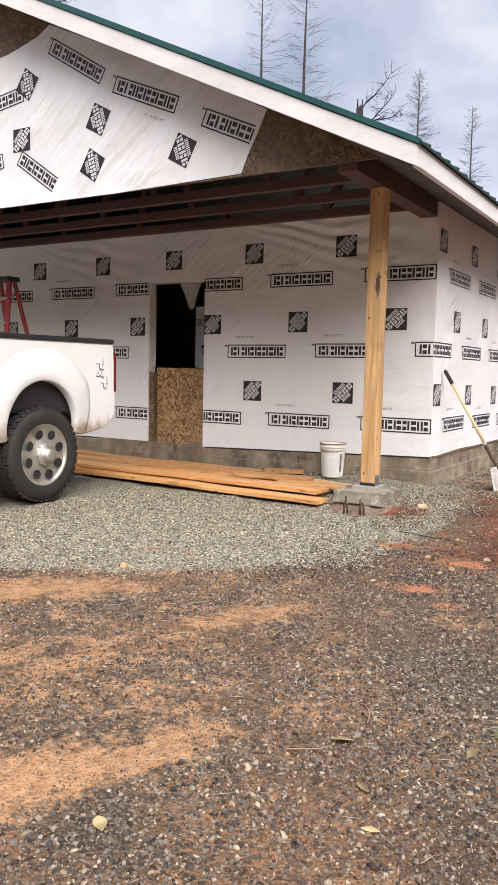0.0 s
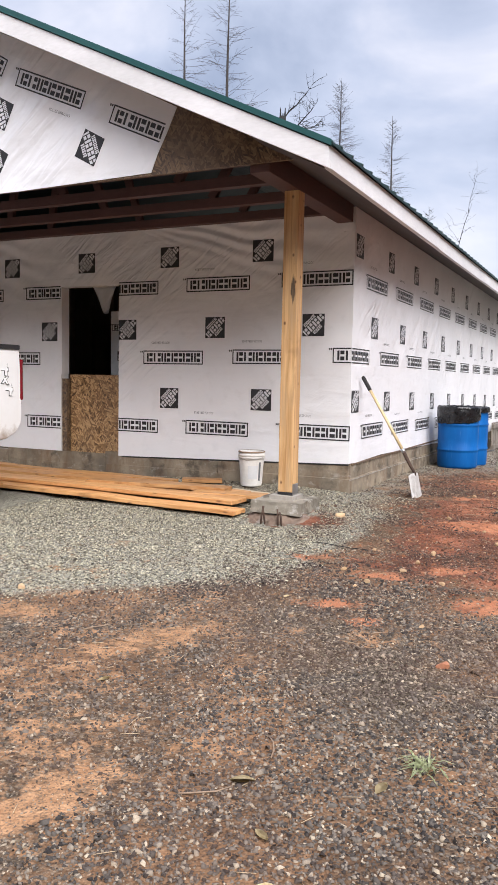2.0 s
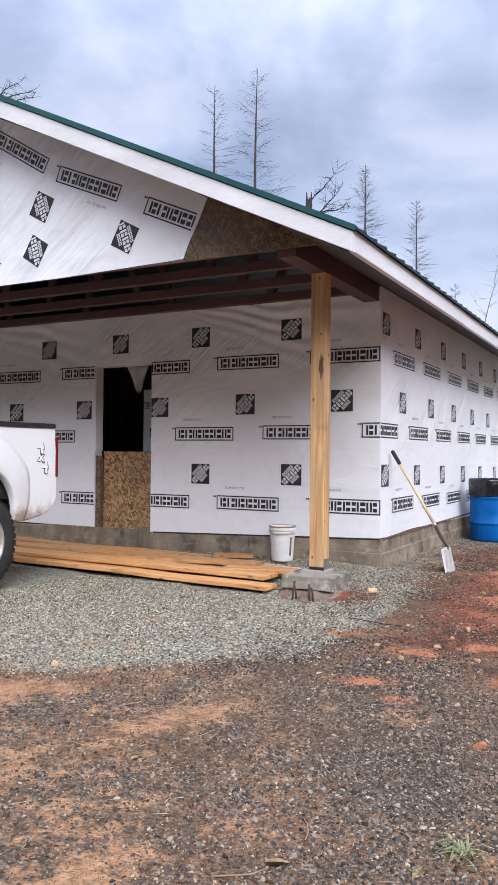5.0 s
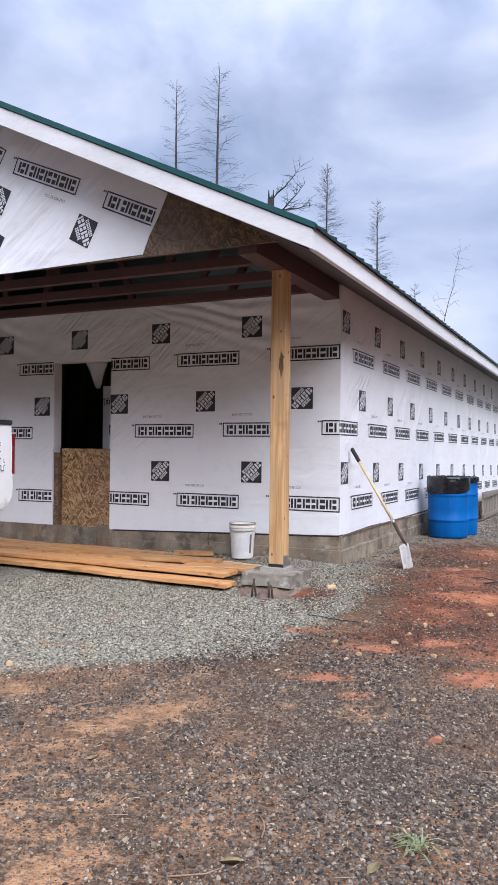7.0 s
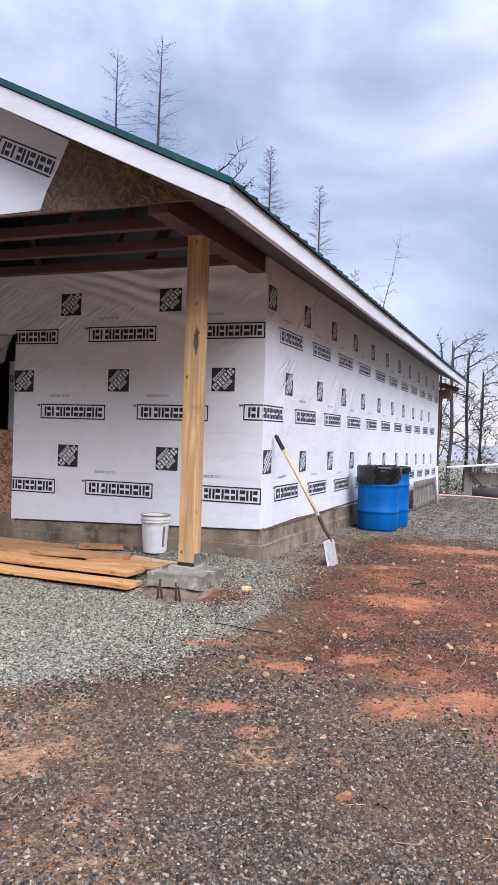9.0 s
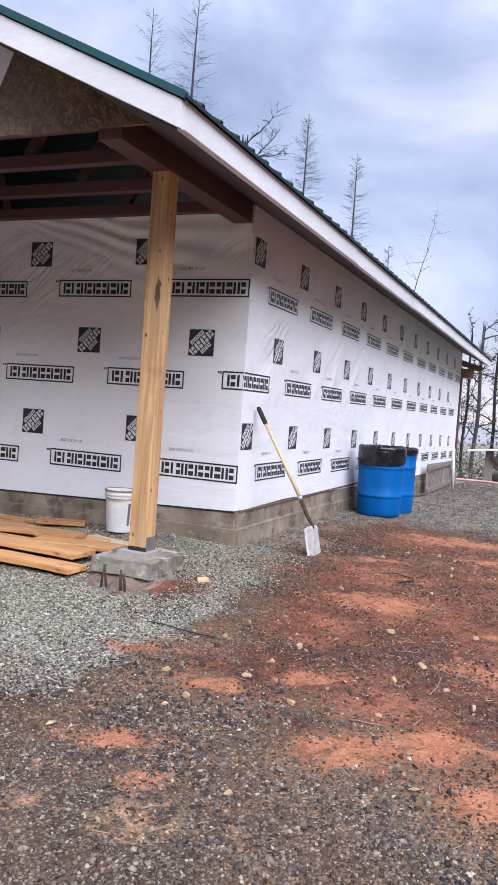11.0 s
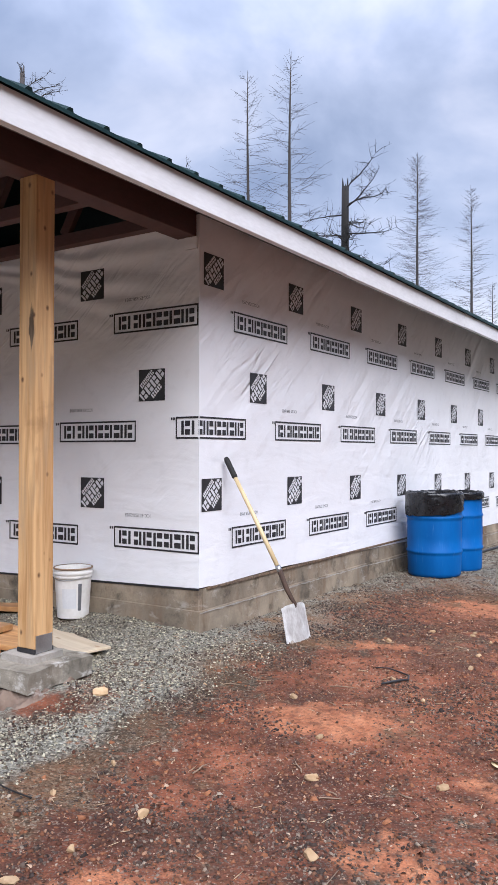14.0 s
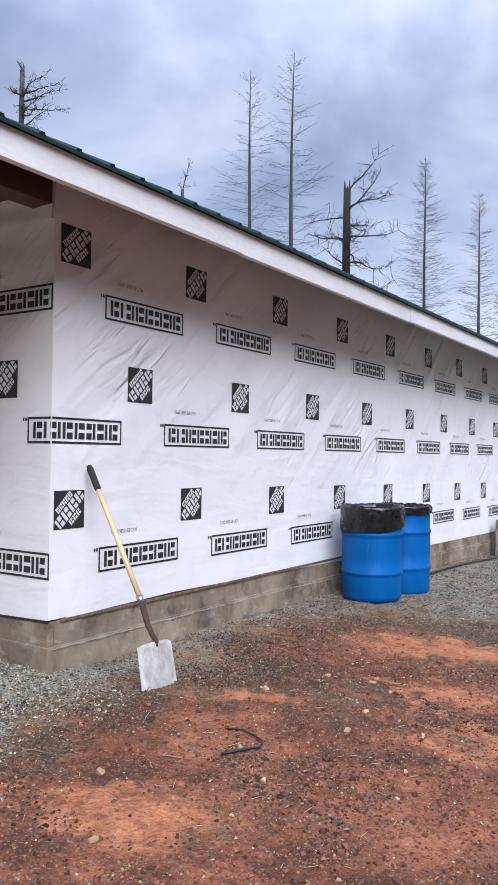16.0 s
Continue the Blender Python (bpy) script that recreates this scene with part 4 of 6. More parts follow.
for first, z0, row in ((-3.430, 2.672, 1), (-4.023, 1.838, 2), (-3.420, 1.015, 3)):
    ls = [first - PITCH * k for k in range(9)]
    zf = front_z(z0)
    whole = [u for u in ls if free(u, LOGO_W)]
    put_row(FRONT, wall_front, whole, zf, [])
    for u in ls:
        if not free(u, LOGO_W) and row != 0:
            if u < DOOR_X0:
                clipped(u, wall_front, FRONT, zf(u), 0.0, DOOR_X0 - u - 0.002)
            if u + LOGO_W > DOOR_X1:
                clipped(u, wall_front, FRONT, zf(u), max(0.0, DOOR_X1 - u) + 0.002, LOGO_W)
    sq = [u + 0.853 for u in [first + PITCH] * (row == 2) + ls if u + 1.12 < CORNER_X]
    for u in sq:
        if row == 1 or free(u, 0.256):
            shared("square_mark", SQUARE_ME, wall_front, FRONT @ pose(u, zf(u) + 0.135, 0))
# the middle row runs round the corner
clipped(-2.812, wall_front, FRONT, 1.842, 0.0, 0.209)
clipped(CORNER_Y - 0.209, wall_side, SIDE, 1.842, 0.212, LOGO_W)
for first, z0, fall in ((8.612, 2.672, 0.0), (9.235, 1.842, 0.0), (8.590, 1.012, 0.016)):
    ls = [first + 1.245 * k for k in range(11) if first + 1.245 * k + LOGO_W < FAR_Y]
    zf = (lambda f, z0: lambda u: z0 - f * (u - CORNER_Y))(fall, z0)
    put_row(SIDE, wall_side, ls, zf, [])
    for u in [u - 1.245 + 0.853 for u in ls]:
        shared("square_mark", SQUARE_ME, wall_side, SIDE @ pose(u, zf(u) + 0.135, 0))

# marks on the gable follow the slope of the sheet
for u, z, turn in ((-5.23, 4.172, -22.5), (-6.10, 4.70, -31), (-8.2, 4.1, -20)):
    shared("bar_mark", BAR_ME, gable_wrap, GABLE @ pose(u, z, 0, 0, 0, turn))
me = rects_to_mesh("bar_mark", bar_mark(0.0, 0.575), (INK,))
shared("bar_mark", me, gable_wrap, GABLE @ pose(-4.165, 3.705, 0, 0, 0, -23.5))
me = rects_to_mesh("bar_mark", bar_mark(0.20, LOGO_W), (INK,))
shared("bar_mark", me, gable_wrap, GABLE @ pose(-5.79, 3.33, 0, 0, 0, 147))
shared("bar_mark", BAR_ME, gable_wrap, GABLE @ pose(-7.27, 4.18, 0, 0, 0, 7))
shared("bar_mark", BAR_ME, gable_wrap, GABLE @ pose(-7.58, 3.50, 0, 0, 0, 9))
for u, z, turn in ((-4.415, 3.685, -118), (-5.455, 4.115, -118), (-5.52, 3.685, -122), (-6.62, 3.77, 0), (-6.43, 4.62, -125), (-7.9, 3.8, 10)):
    shared("square_mark", SQUARE_ME, gable_wrap, GABLE @ pose(u, z, 0, 0, 0, turn))
shared("code_mark", CODE_ME, gable_wrap, GABLE @ pose(-4.83, 3.90, 0, 0, 0, -22.5))

# ---- doorway ----
board = thing("strand_board_panel", box(-6.42, DOOR_X1 - 0.004, 8.262, 8.276, 0.505, 1.505), OSB, "strand board sheet closing the lower half of doorway", "board")
part("flange", box(-6.496, -6.424, CORNER_Y + 0.02, 8.258, 0.505, 1.45, 0.003), OSB_DARK, board, "narrow strand board strip")
jamb = thing("door_jamb", box(DOOR_X0 + 0.001, DOOR_X0 + 0.012, CORNER_Y + 0.004, CORNER_Y + 0.148, 1.51, DOOR_Z1 - 0.004), WRAP, "door jamb wrapped in white house wrap", "door jamb", kind="structure")
bm = bmesh.new()
grid = []
for j in range(9):
    row = []
    for i in range(7):
        s, t = i / 6, j / 8
        half = 0.15 * (1 - t) ** 0.8 + 0.022
        row.append(bm.verts.new((-5.91 + (s - 0.5) * 2 * half + 0.03 * t, 8.29 + 0.02 * math.sin(s * 9 + t * 4), DOOR_Z1 - 0.002 - 0.34 * t)))
    grid.append(row)
for j in range(8):
    for i in range(6):
        bm.faces.new((grid[j][i], grid[j][i + 1], grid[j + 1][i + 1], grid[j + 1][i]))
bmesh.ops.solidify(bm, geom=bm.faces[:], thickness=0.003)
thing("torn_wrap_flap", bm, WRAP, "torn flap of white wrap hanging in doorway", "wrap flap", smooth=True)
part_wall = thing("wall_inner", box(-6.25, -5.0, 8.90, 9.0, 0.499, 2.36), WRAP, "inner partition covered in white wrap", "wall", kind="structure")
INNER = Matrix(((1, 0, 0, 0), (0, 0, -1, 8.896), (0, 1, 0, 0), (0, 0, 0, 1)))
for z in (2.3, 1.45):
    shared("bar_mark", BAR_ME, part_wall, INNER @ pose(-6.36 + 0.13, z - 0.2, 0) @ Matrix.Diagonal((0.55, 0.55, 1, 1)))
    shared("square_mark", SQUARE_ME, part_wall, INNER @ pose(-6.14, z - 0.60, 0) @ Matrix.Diagonal((0.55, 0.55, 1, 1)))
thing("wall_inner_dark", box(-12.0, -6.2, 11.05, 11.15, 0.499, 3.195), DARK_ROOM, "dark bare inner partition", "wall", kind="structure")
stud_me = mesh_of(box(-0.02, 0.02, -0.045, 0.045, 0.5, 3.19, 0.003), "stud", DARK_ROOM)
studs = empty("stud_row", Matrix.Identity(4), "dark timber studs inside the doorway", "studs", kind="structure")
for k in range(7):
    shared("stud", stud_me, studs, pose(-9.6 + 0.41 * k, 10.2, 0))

# ---- porch post and its footing ----
post = empty("porch_post", pose(-2.694, 6.735, 0), "fresh knotty pine post on a concrete footing", "post")
part("shaft", box(-0.069, 0.069, -0.069, 0.069, 0.475, 3.149, 0.006), PINE, post)
bm = box(-0.073, -0.0695, -0.060, 0.060, 0.452, 0.55)
part("bracket", bm, STEEL, post, "galvanised steel post bracket")
part("bracket", box(0.0695, 0.073, -0.060, 0.060, 0.452, 0.55), STEEL, post, "galvanised steel post bracket")
part("shoe", box(-0.072, 0.072, -0.071, 0.071, 0.450, 0.474, 0.002), BLACK_PLASTIC, post, "dark damp standoff shoe")

footing = empty("post_footing", pose(-2.70, 6.72, 0), "stepped grey concrete footing with rebar stubs", "footing")


def rough_block(x0, x1, y0, y1, z0, z1, amp, seed):
    b = box(x0, x1, y0, y1, z0, z1)
    bmesh.ops.subdivide_edges(b, edges=b.edges[:], cuts=9, use_grid_fill=True)
    for v in b.verts:
        n = noise.noise_vector(v.co * 6 + Vector((seed, 0, 0))) + 0.8 * noise.noise_vector(v.co * 19 + Vector((0, seed, 0)))
        v.co += n * amp
    return b


part("slab", rough_block(-0.245, 0.235, -0.24, 0.24, 0.302, 0.410, 0.008, 1), DAMP, footing, "damp dark concrete slab with chipped edges")
part("pedestal", rough_block(-0.20, 0.20, -0.20, 0.20, 0.08, 0.30, 0.035, 3), CONCRETE_PALE, footing, "rough concrete pedestal in the soil")
part("plinth", rough_block(-0.12, 0.12, -0.12, 0.12, 0.39, 0.449, 0.004, 5), CONCRETE_PALE, footing)
bm = bmesh.new()
rings = []
for j in range(22):
    t = j / 21
    ring = []
    for i in range(144):
        a = 2 * math.pi * i / 144
        sq = 0.215 / max(abs(math.cos(a)), abs(math.sin(a))) ** 0.85
        front = 0.5 + 0.5 * math.cos(a + 1.25)
        w = noise.noise(Vector((math.cos(a) * 2.2, math.sin(a) * 2.2, 4 + t)))
        r = sq + t * (0.03 + 0.17 * front * (1 + 0.9 * w))
        px, py = r * math.cos(a), r * math.sin(a)
        lump = noise.noise(Vector((px * 9, py * 9, 2.0))) + 0.5 * noise.noise(Vector((px * 24, py * 24, 7.0))) + 0.45 * noise.noise(Vector((px * 48, py * 48, 3.0)))
        g0 = float(ground_z(px - 2.70, py + 6.72)) - 0.015
        ring.append(bm.verts.new((px, py, g0 + (0.292 - g0) * (1 - t) ** 1.5 + 0.055 * lump * math.sin(math.pi * min(1, t + 0.1)))))
    rings.append(ring)
for r0, r1 in zip(rings, rings[1:]):
    for i in range(144):
        bm.faces.new((r0[i], r1[i], r1[(i + 1) % 144], r0[(i + 1) % 144]))
part("spill", bm, DIRTY, footing, "lumpy spilled concrete skirt", smooth=True)
for x, y, dx, h in ((-0.12, -0.30, 0.03, 0.375), (-0.07, -0.29, -0.035, 0.37), (0.07, -0.335, -0.01, 0.365), (0.11, -0.335, -0.03, 0.34)):
    tb = Tubes()
    tb.add([(x, y, 0.15), (x + dx * 0.5, y - 0.005, 0.3), (x + dx, y, h)], [0.009, 0.009, 0.008], 7)
    ob = new("rebar", tb.mesh("rebar", RUST))
    ob.parent = footing

# ---- planks on the gravel ----


def plank(xr, y, z, length, width, yaw, thick=0.04, mat=PLANK, tilt=0.0, label="long wet orange-brown plank lying on gravel", roll=0.0):
    b = box(-length, 0, -width / 2, width / 2, 0, thick)
    bmesh.ops.subdivide_edges(b, edges=[e for e in b.edges if abs((e.verts[0].co - e.verts[1].co).x) > 0.1], cuts=26)
    sd = xr * 3.7 + y
    for v in b.verts:
        side = 0 if v.co.y > 0 else 5
        v.co.y += 0.034 * noise.noise(Vector((v.co.x * 1.6, sd, side))) + 0.016 * noise.noise(Vector((v.co.x * 7.0, sd, side)))
        v.co.z += 0.020 * noise.noise(Vector((v.co.x * 0.8, sd, 9)))
    bmesh.ops.bevel(b, geom=[e for e in b.edges if len(e.link_faces) == 2 and e.calc_face_angle(0) > 0.6], offset=0.004, segments=1, affect="EDGES")
    ob = thing("plank", b, mat, label, "plank", "planks piled by the porch")
    ob.matrix_basis = pose(xr, y, z, roll, tilt, yaw)
    return ob


plank(-3.05, 6.46, 0.268, 3.9, 0.20, -4.0)
plank(-3.20, 6.76, 0.312, 4.6, 0.30, -3.0)
plank(-3.95, 7.00, 0.268, 4.4, 0.24, 1.0)
plank(-3.40, 7.32, 0.290, 4.3, 0.25, -1.0)
plank(-3.55, 7.20, 0.345, 1.6, 0.22, 6.0)
plank(-4.2, 7.36, 0.315, 4.2, 0.22, 1.5)
plank(-4.5, 7.72, 0.300, 4.4, 0.16, -2.0)
plank(-5.0, 7.55, 0.318, 3.6, 0.14, 2.0, 0.03)
plank(-3.08, 7.06, 0.330, 0.75, 0.22, 8, 0.035, PLANK, 0, "short orange offcut board lying on planks")
plank(-4.02, 7.96, 0.312, 0.45, 0.16, 28, 0.04, PLANK, 0, "short orange offcut board lying on planks")
plank(-2.79, 7.27, 0.300, 0.95, 0.32, -14, 0.02, PLANK_PALE, 0, "pale smooth board lying beside the footing")
plank(-5.86, 6.43, 0.30, 0.26, 0.07, 70, 0.04, PLANK, 8, "short offcut leaning on the plank pile")

# ---- bucket, shovel, drums ----
bucket = empty("bucket", pose(-3.66, 7.97, float(ground_z(-3.66, 7.97)) - 0.004) @ Matrix.Diagonal((0.95, 0.95, 0.93, 1)), "grimy white plastic builder's bucket by the wall", "bucket")
part("body", lathe([(0.0, 0.0), (0.118, 0.0), (0.125, 0.004), (0.1265, 0.012), (0.1265, 0.014), (0.1448, 0.315), (0.146, 0.33), (0.154, 0.333), (0.154, 0.352), (0.148, 0.356), (0.158, 0.36), (0.158, 0.385), (0.150, 0.388), (0.152, 0.41), (0.146, 0.412), (0.142, 0.40), (0.120, 0.02), (0.0, 0.015)], 40), BUCKET_MAT, bucket, smooth=True)
part("rim", lathe([(0.147, 0.402), (0.159, 0.404), (0.160, 0.412), (0.154, 0.417), (0.146, 0.414)], 40), TWIG, bucket, "dirty brown-stained rim", smooth=True)
for a0, a1, z0, z1, mt, note in ((-82, -34, 0.09, 0.25, PVC, "faded grey paper label"), (-28, -16, 0.07, 0.29, INK_GREY, "dark printed stripe")):
    lb = bmesh.new()
    cols = []
    for k in range(9):
        a = radians(a0 + (a1 - a0) * k / 8)
        cols.append([lb.verts.new(((0.1277 + 0.0607 * (zz - 0.014)) * math.cos(a), (0.1277 + 0.0607 * (zz - 0.014)) * math.sin(a), zz)) for zz in (z0, z1)])
    for c0, c1 in zip(cols, cols[1:]):
        lb.faces.new((c0[0], c1[0], c1[1], c0[1]))
    part("label", lb, mt, bucket, note)
tb = Tubes()
tb.add([(0.157 * math.cos(a), 0.157 * math.sin(a) * 0.99, 0.37 - 0.05 * max(0, math.sin(a - 3.4))) for a in [3.3 + 0.28 * k for k in range(11)]], [0.0028] * 11, 6)
ob = new("bail", tb.mesh("bail", STEEL))
ob.parent = bucket

# shovel leaning on the side wall: blade nearly upright, shaft sloping to the wall
blade_foot, grip = Vector((-1.875, 8.392, 0.232)), Vector((-2.560, 8.452, 1.540))
blade_up = Vector((-0.19, 0.03, 0.98)).normalized()
joint = blade_foot + 0.30 * blade_up
ax = (grip - joint).normalized()
shovel_len = (grip - joint).length
sx = ax.cross(Vector((0.97, -0.16, 0.45))).normalized()
sy = ax.cross(sx).normalized()
sm = Matrix((sx, sy, ax)).transposed().to_4x4()
sm.translation = joint
shovel = empty("shovel", sm, "square-mouth shovel with wooden shaft leaning on wall", "shovel")
down = -(sm.to_3x3().inverted() @ blade_up)
side = Vector((1, 0, 0))
side = (side - down * side.dot(down)).normalized()
out = side.cross(down).normalized()
bm = bmesh.new()
grid = []
for j in range(9):
    t = j / 8
    row = []
    for i in range(9):
        s = i / 8 - 0.5
        half = 0.130 + 0.006 * t
        rise = 0.018 * (2 * s) ** 4 if j == 0 else 0
        row.append(bm.verts.new(side * (2 * s * half) + out * (0.024 * (2 * s) ** 2 * (1.0 - 0.4 * t)) + down * (0.30 * t + rise)))
    grid.append(row)
for j in range(8):
    for i in range(8):
        bm.faces.new((grid[j][i], grid[j][i + 1], grid[j + 1][i + 1], grid[j + 1][i]))
bmesh.ops.solidify(bm, geom=bm.faces[:], thickness=0.004)
part("blade", bm, BLADE, shovel, "worn white-grey square steel blade", smooth=True)


def shovel_tube(name, pts, radii, mat):
    t = Tubes()
    t.add(pts, radii, 14)
    o = new(name, t.mesh(name, mat))
    o.parent = shovel


shovel_tube("socket", [down * 0.030, down * 0.004, Vector((-0.012, 0, 0.035)), Vector((-0.017, 0, 0.11)), Vector((0, 0, 0.25))], [0.006, 0.012, 0.015, 0.018, 0.020], RUST)
shovel_tube("ferrule", [(0, 0, 0.245), (0, 0, 0.29)], [0.021, 0.021], STEEL)
shovel_tube("shaft", [(0, 0, 0.29), (0, -0.002, 0.6), (0, -0.002, 0.8), (0, 0, shovel_len - 0.17)], [0.0165, 0.0165, 0.016, 0.0155], HANDLE_WOOD)
shovel_tube("grip", [(0, 0, shovel_len - 0.175), (0, 0, shovel_len - 0.16), (0, 0, shovel_len - 0.02), (0, 0, shovel_len)], [0.019, 0.0215, 0.0215, 0.015], RUBBER)


def drum(x, y, bagged, label):
    zb = float(ground_z(x, y)) - 0.012
    d = empty("drum", pose(x, y, zb, 0, 0, 20) @ Matrix.Diagonal((1, 1, 1.07, 1)), label, "drum", "blue drums by the side wall")
    prof = [(0.0, 0.0), (0.255, 0.0), (0.277, 0.012), (0.286, 0.04), (0.289, 0.215), (0.290, 0.235), (0.300, 0.245), (0.300, 0.262), (0.290, 0.272), (0.292, 0.40), (0.292, 0.555), (0.291, 0.580),
            (0.300, 0.590), (0.300, 0.607), (0.290, 0.617), (0.288, 0.72), (0.284, 0.80), (0.290, 0.806), (0.292, 0.826), (0.284, 0.830), (0.276, 0.82), (0.272, 0.25), (0.0, 0.24)]
    part("body", lathe(prof, 56), DRUM, d, smooth=True)
    b = bmesh.new()
    n, rows = 96, 16
    rings = []
    for j in range(rows):
        t = j / (rows - 1)
        ring = []
        for i in range(n):
            a = 2 * math.pi * i / n
            w = noise.noise(Vector((math.cos(a) * 3, math.sin(a) * 3, t * 2.5 + x)))
            w2 = noise.noise(Vector((math.cos(a) * 9, math.sin(a) * 9, t * 5 + y)))
            low = (0.640 + 0.03 * math.sin(a + 1.0) + 0.02 * w) if bagged else (0.775 + 0.012 * w)
            if t < 0.75:
                r, z = 0.307 + 0.008 * w + (0.014 * abs(w2) if bagged else 0.004 * w2) + 0.004 * math.sin(t * 4), low + (0.842 - low) * (t / 0.75)
            else:
                q = (t - 0.75) / 0.25
                r, z = 0.304 - 0.060 * q + 0.005 * w, 0.846 + 0.012 * math.sin(q * 3) + 0.014 * w2 - 0.22 * q ** 4
            ring.append(b.verts.new((r * math.cos(a), r * math.sin(a), z)))
        rings.append(ring)
    for r0, r1 in zip(rings, rings[1:]):
        for i in range(n):
            b.faces.new((r0[i], r0[(i + 1) % n], r1[(i + 1) % n], r1[i]))
    part("liner", b, BAG, d, "crumpled black bin liner folded over the rim", smooth=True)
    part("contents", lathe([(0.0, 0.66), (0.262, 0.66), (0.262, 0.60)], 32), BAG, d)
    return d


drum(-2.155, 11.90, True, "blue plastic drum with wide black bin liner")
drum(-2.125, 12.58, False, "blue plastic drum with narrow black liner edge")

# ---- pickup truck, parked with its tail towards the porch ----
TX, TZ = -5.255, 0.255
truck = empty("pickup_truck", pose(TX, 5.09, TZ), "white four-wheel-drive pickup truck with muddy rear panel", "truck")
# own frame: x 0 at the near side and negative inwards, y 0 at the rear axle and positive to the tail, z 0 at the ground


def side_outline(y0, y1, low0, low1, top, arch_r, arch_z, steps=22):
    pts = [(y0, low0)]
    a0 = math.asin(max(-1, (low0 - arch_z) / arch_r))
    a1 = math.asin(max(-1, (low1 - arch_z) / arch_r))
    for k in range(steps + 1):
        a = math.pi - a0 + (a1 - (math.pi - a0)) * k / steps
        pts.append((arch_r * math.cos(a), arch_z + arch_r * math.sin(a)))
    pts += [(0.60, low1 + 0.01), (y1 - 0.20, low1 + 0.045), (y1 - 0.07, low1 + 0.10), (y1 - 0.01, low1 + 0.19), (y1, low1 + 0.28), (y1 - 0.012, 1.20), (y1 - 0.03, top), (y0, top)]
    return pts


def bed_side(near):
    b = prism(side_outline(-1.42, 1.00, 0.56, 0.58, 1.475, 0.43, 0.68), -0.07, "x")
    bmesh.ops.bevel(b, geom=[e for e in b.edges if e.calc_face_angle(0) > 0.5], offset=0.012, segments=2, affect="EDGES")
    if not near:
        b.transform(Matrix.Translation((-1.96, 0, 0)))
    return b


part("bed_side", bed_side(True), TRUCK_PAINT, truck)
part("bed_side", bed_side(False), TRUCK_PAINT, truck)


def flare(near):
    """The swelling of the wing round the wheel arch."""
    b = bmesh.new()
    rows = []
    steps, prof = 36, [(0.425, -0.05), (0.425, 0.026), (0.440, 0.036), (0.50, 0.036), (0.58, 0.026), (0.66, 0.010), (0.72, 0.001), (0.73, -0.02)]
    for k in range(steps + 1):
        a = radians(193 - 203 * k / steps)
        ease = min(1.0, 4.0 * min(k, steps - k) / steps + 0.15)
        row = []
        for r, o in prof:
            yy, zz = r * math.cos(a), 0.68 + r * math.sin(a) * (1.0 if math.sin(a) > 0 else 1.0)
            o2 = o * ease if o > 0 else o
            r2 = 0.425 + (r - 0.425) * (0.35 + 0.65 * ease)
            yy, zz = r2 * math.cos(a), 0.68 + r2 * math.sin(a)
            row.append(b.verts.new((o2 if near else -2.03 - o2, yy, zz)))
        rows.append(row)
    for r0, r1 in zip(rows, rows[1:]):
        for i in range(len(prof) - 1):
            b.faces.new((r0[i], r0[i + 1], r1[i + 1], r1[i]))
    return b


part("wheel_flare", flare(True), TRUCK_PAINT, truck, smooth=True)
part("wheel_flare", flare(False), TRUCK_PAINT, truck, smooth=True)
part("wheel_well", box(-0.55, -0.075, -0.50, 0.50, 0.80, 1.25, 0.05), BLACK_PLASTIC, truck, "black wheel well")
part("bed_floor", box(-1.95, -0.08, -1.42, 0.90, 0.90, 0.96), BLACK_PLASTIC, truck)
part("bulkhead", box(-1.95, -0.08, -1.45, -1.40, 0.90, 1.475), TRUCK_PAINT, truck)
part("tailgate", box(-1.93, -0.10, 0.86, 0.915, 0.80, 1.465, 0.012), TRUCK_PAINT, truck)
part("rail_cap", box(-0.10, 0.012, -1.42, 0.965, 1.473, 1.520, 0.014), BLACK_PLASTIC, truck, "black plastic bed rail cap")
part("rail_cap", box(-2.04, -1.93, -1.42, 0.965, 1.473, 1.520, 0.014), BLACK_PLASTIC, truck, "black plastic bed rail cap")
part("tail_lamp", box(-0.09, 0.004, 0.968, 1.016, 0.985, 1.385, 0.018), RED_LENS, truck, "red tail lamp")
part("tail_lamp", box(-2.04, -1.94, 0.955, 1.015, 0.985, 1.385, 0.02), RED_LENS, truck, "red tail lamp")
part("bumper", box(-1.66, -0.36, 0.92, 1.00, 0.60, 0.76, 0.03), STEEL, truck, "chrome rear step bumper")
part("chassis", box(-1.55, -0.48, -4.5, 0.85, 0.50, 0.72, 0.02), BLACK_PLASTIC, truck)
# cab, bonnet and nose
bm = prism([(-4.85, 0.62), (-4.92, 0.95), (-4.85, 1.28), (-3.75, 1.40), (-3.05, 1.98), (-1.75, 2.0), (-1.50, 1.48), (-1.50, 0.56), (-3.45, 0.56), (-3.52, 0.85), (-3.75, 1.05), (-4.15, 1.05), (-4.40, 0.85), (-4.46, 0.60)], -1.94, "x")
bmesh.ops.bevel(bm, geom=[e for e in bm.edges if e.calc_face_angle(0) > 0.3], offset=0.05, segments=3, affect="EDGES")
bm.transform(Matrix.Translation((-0.03, 0, 0)))
cab = part("cab", bm, TRUCK_PAINT, truck)
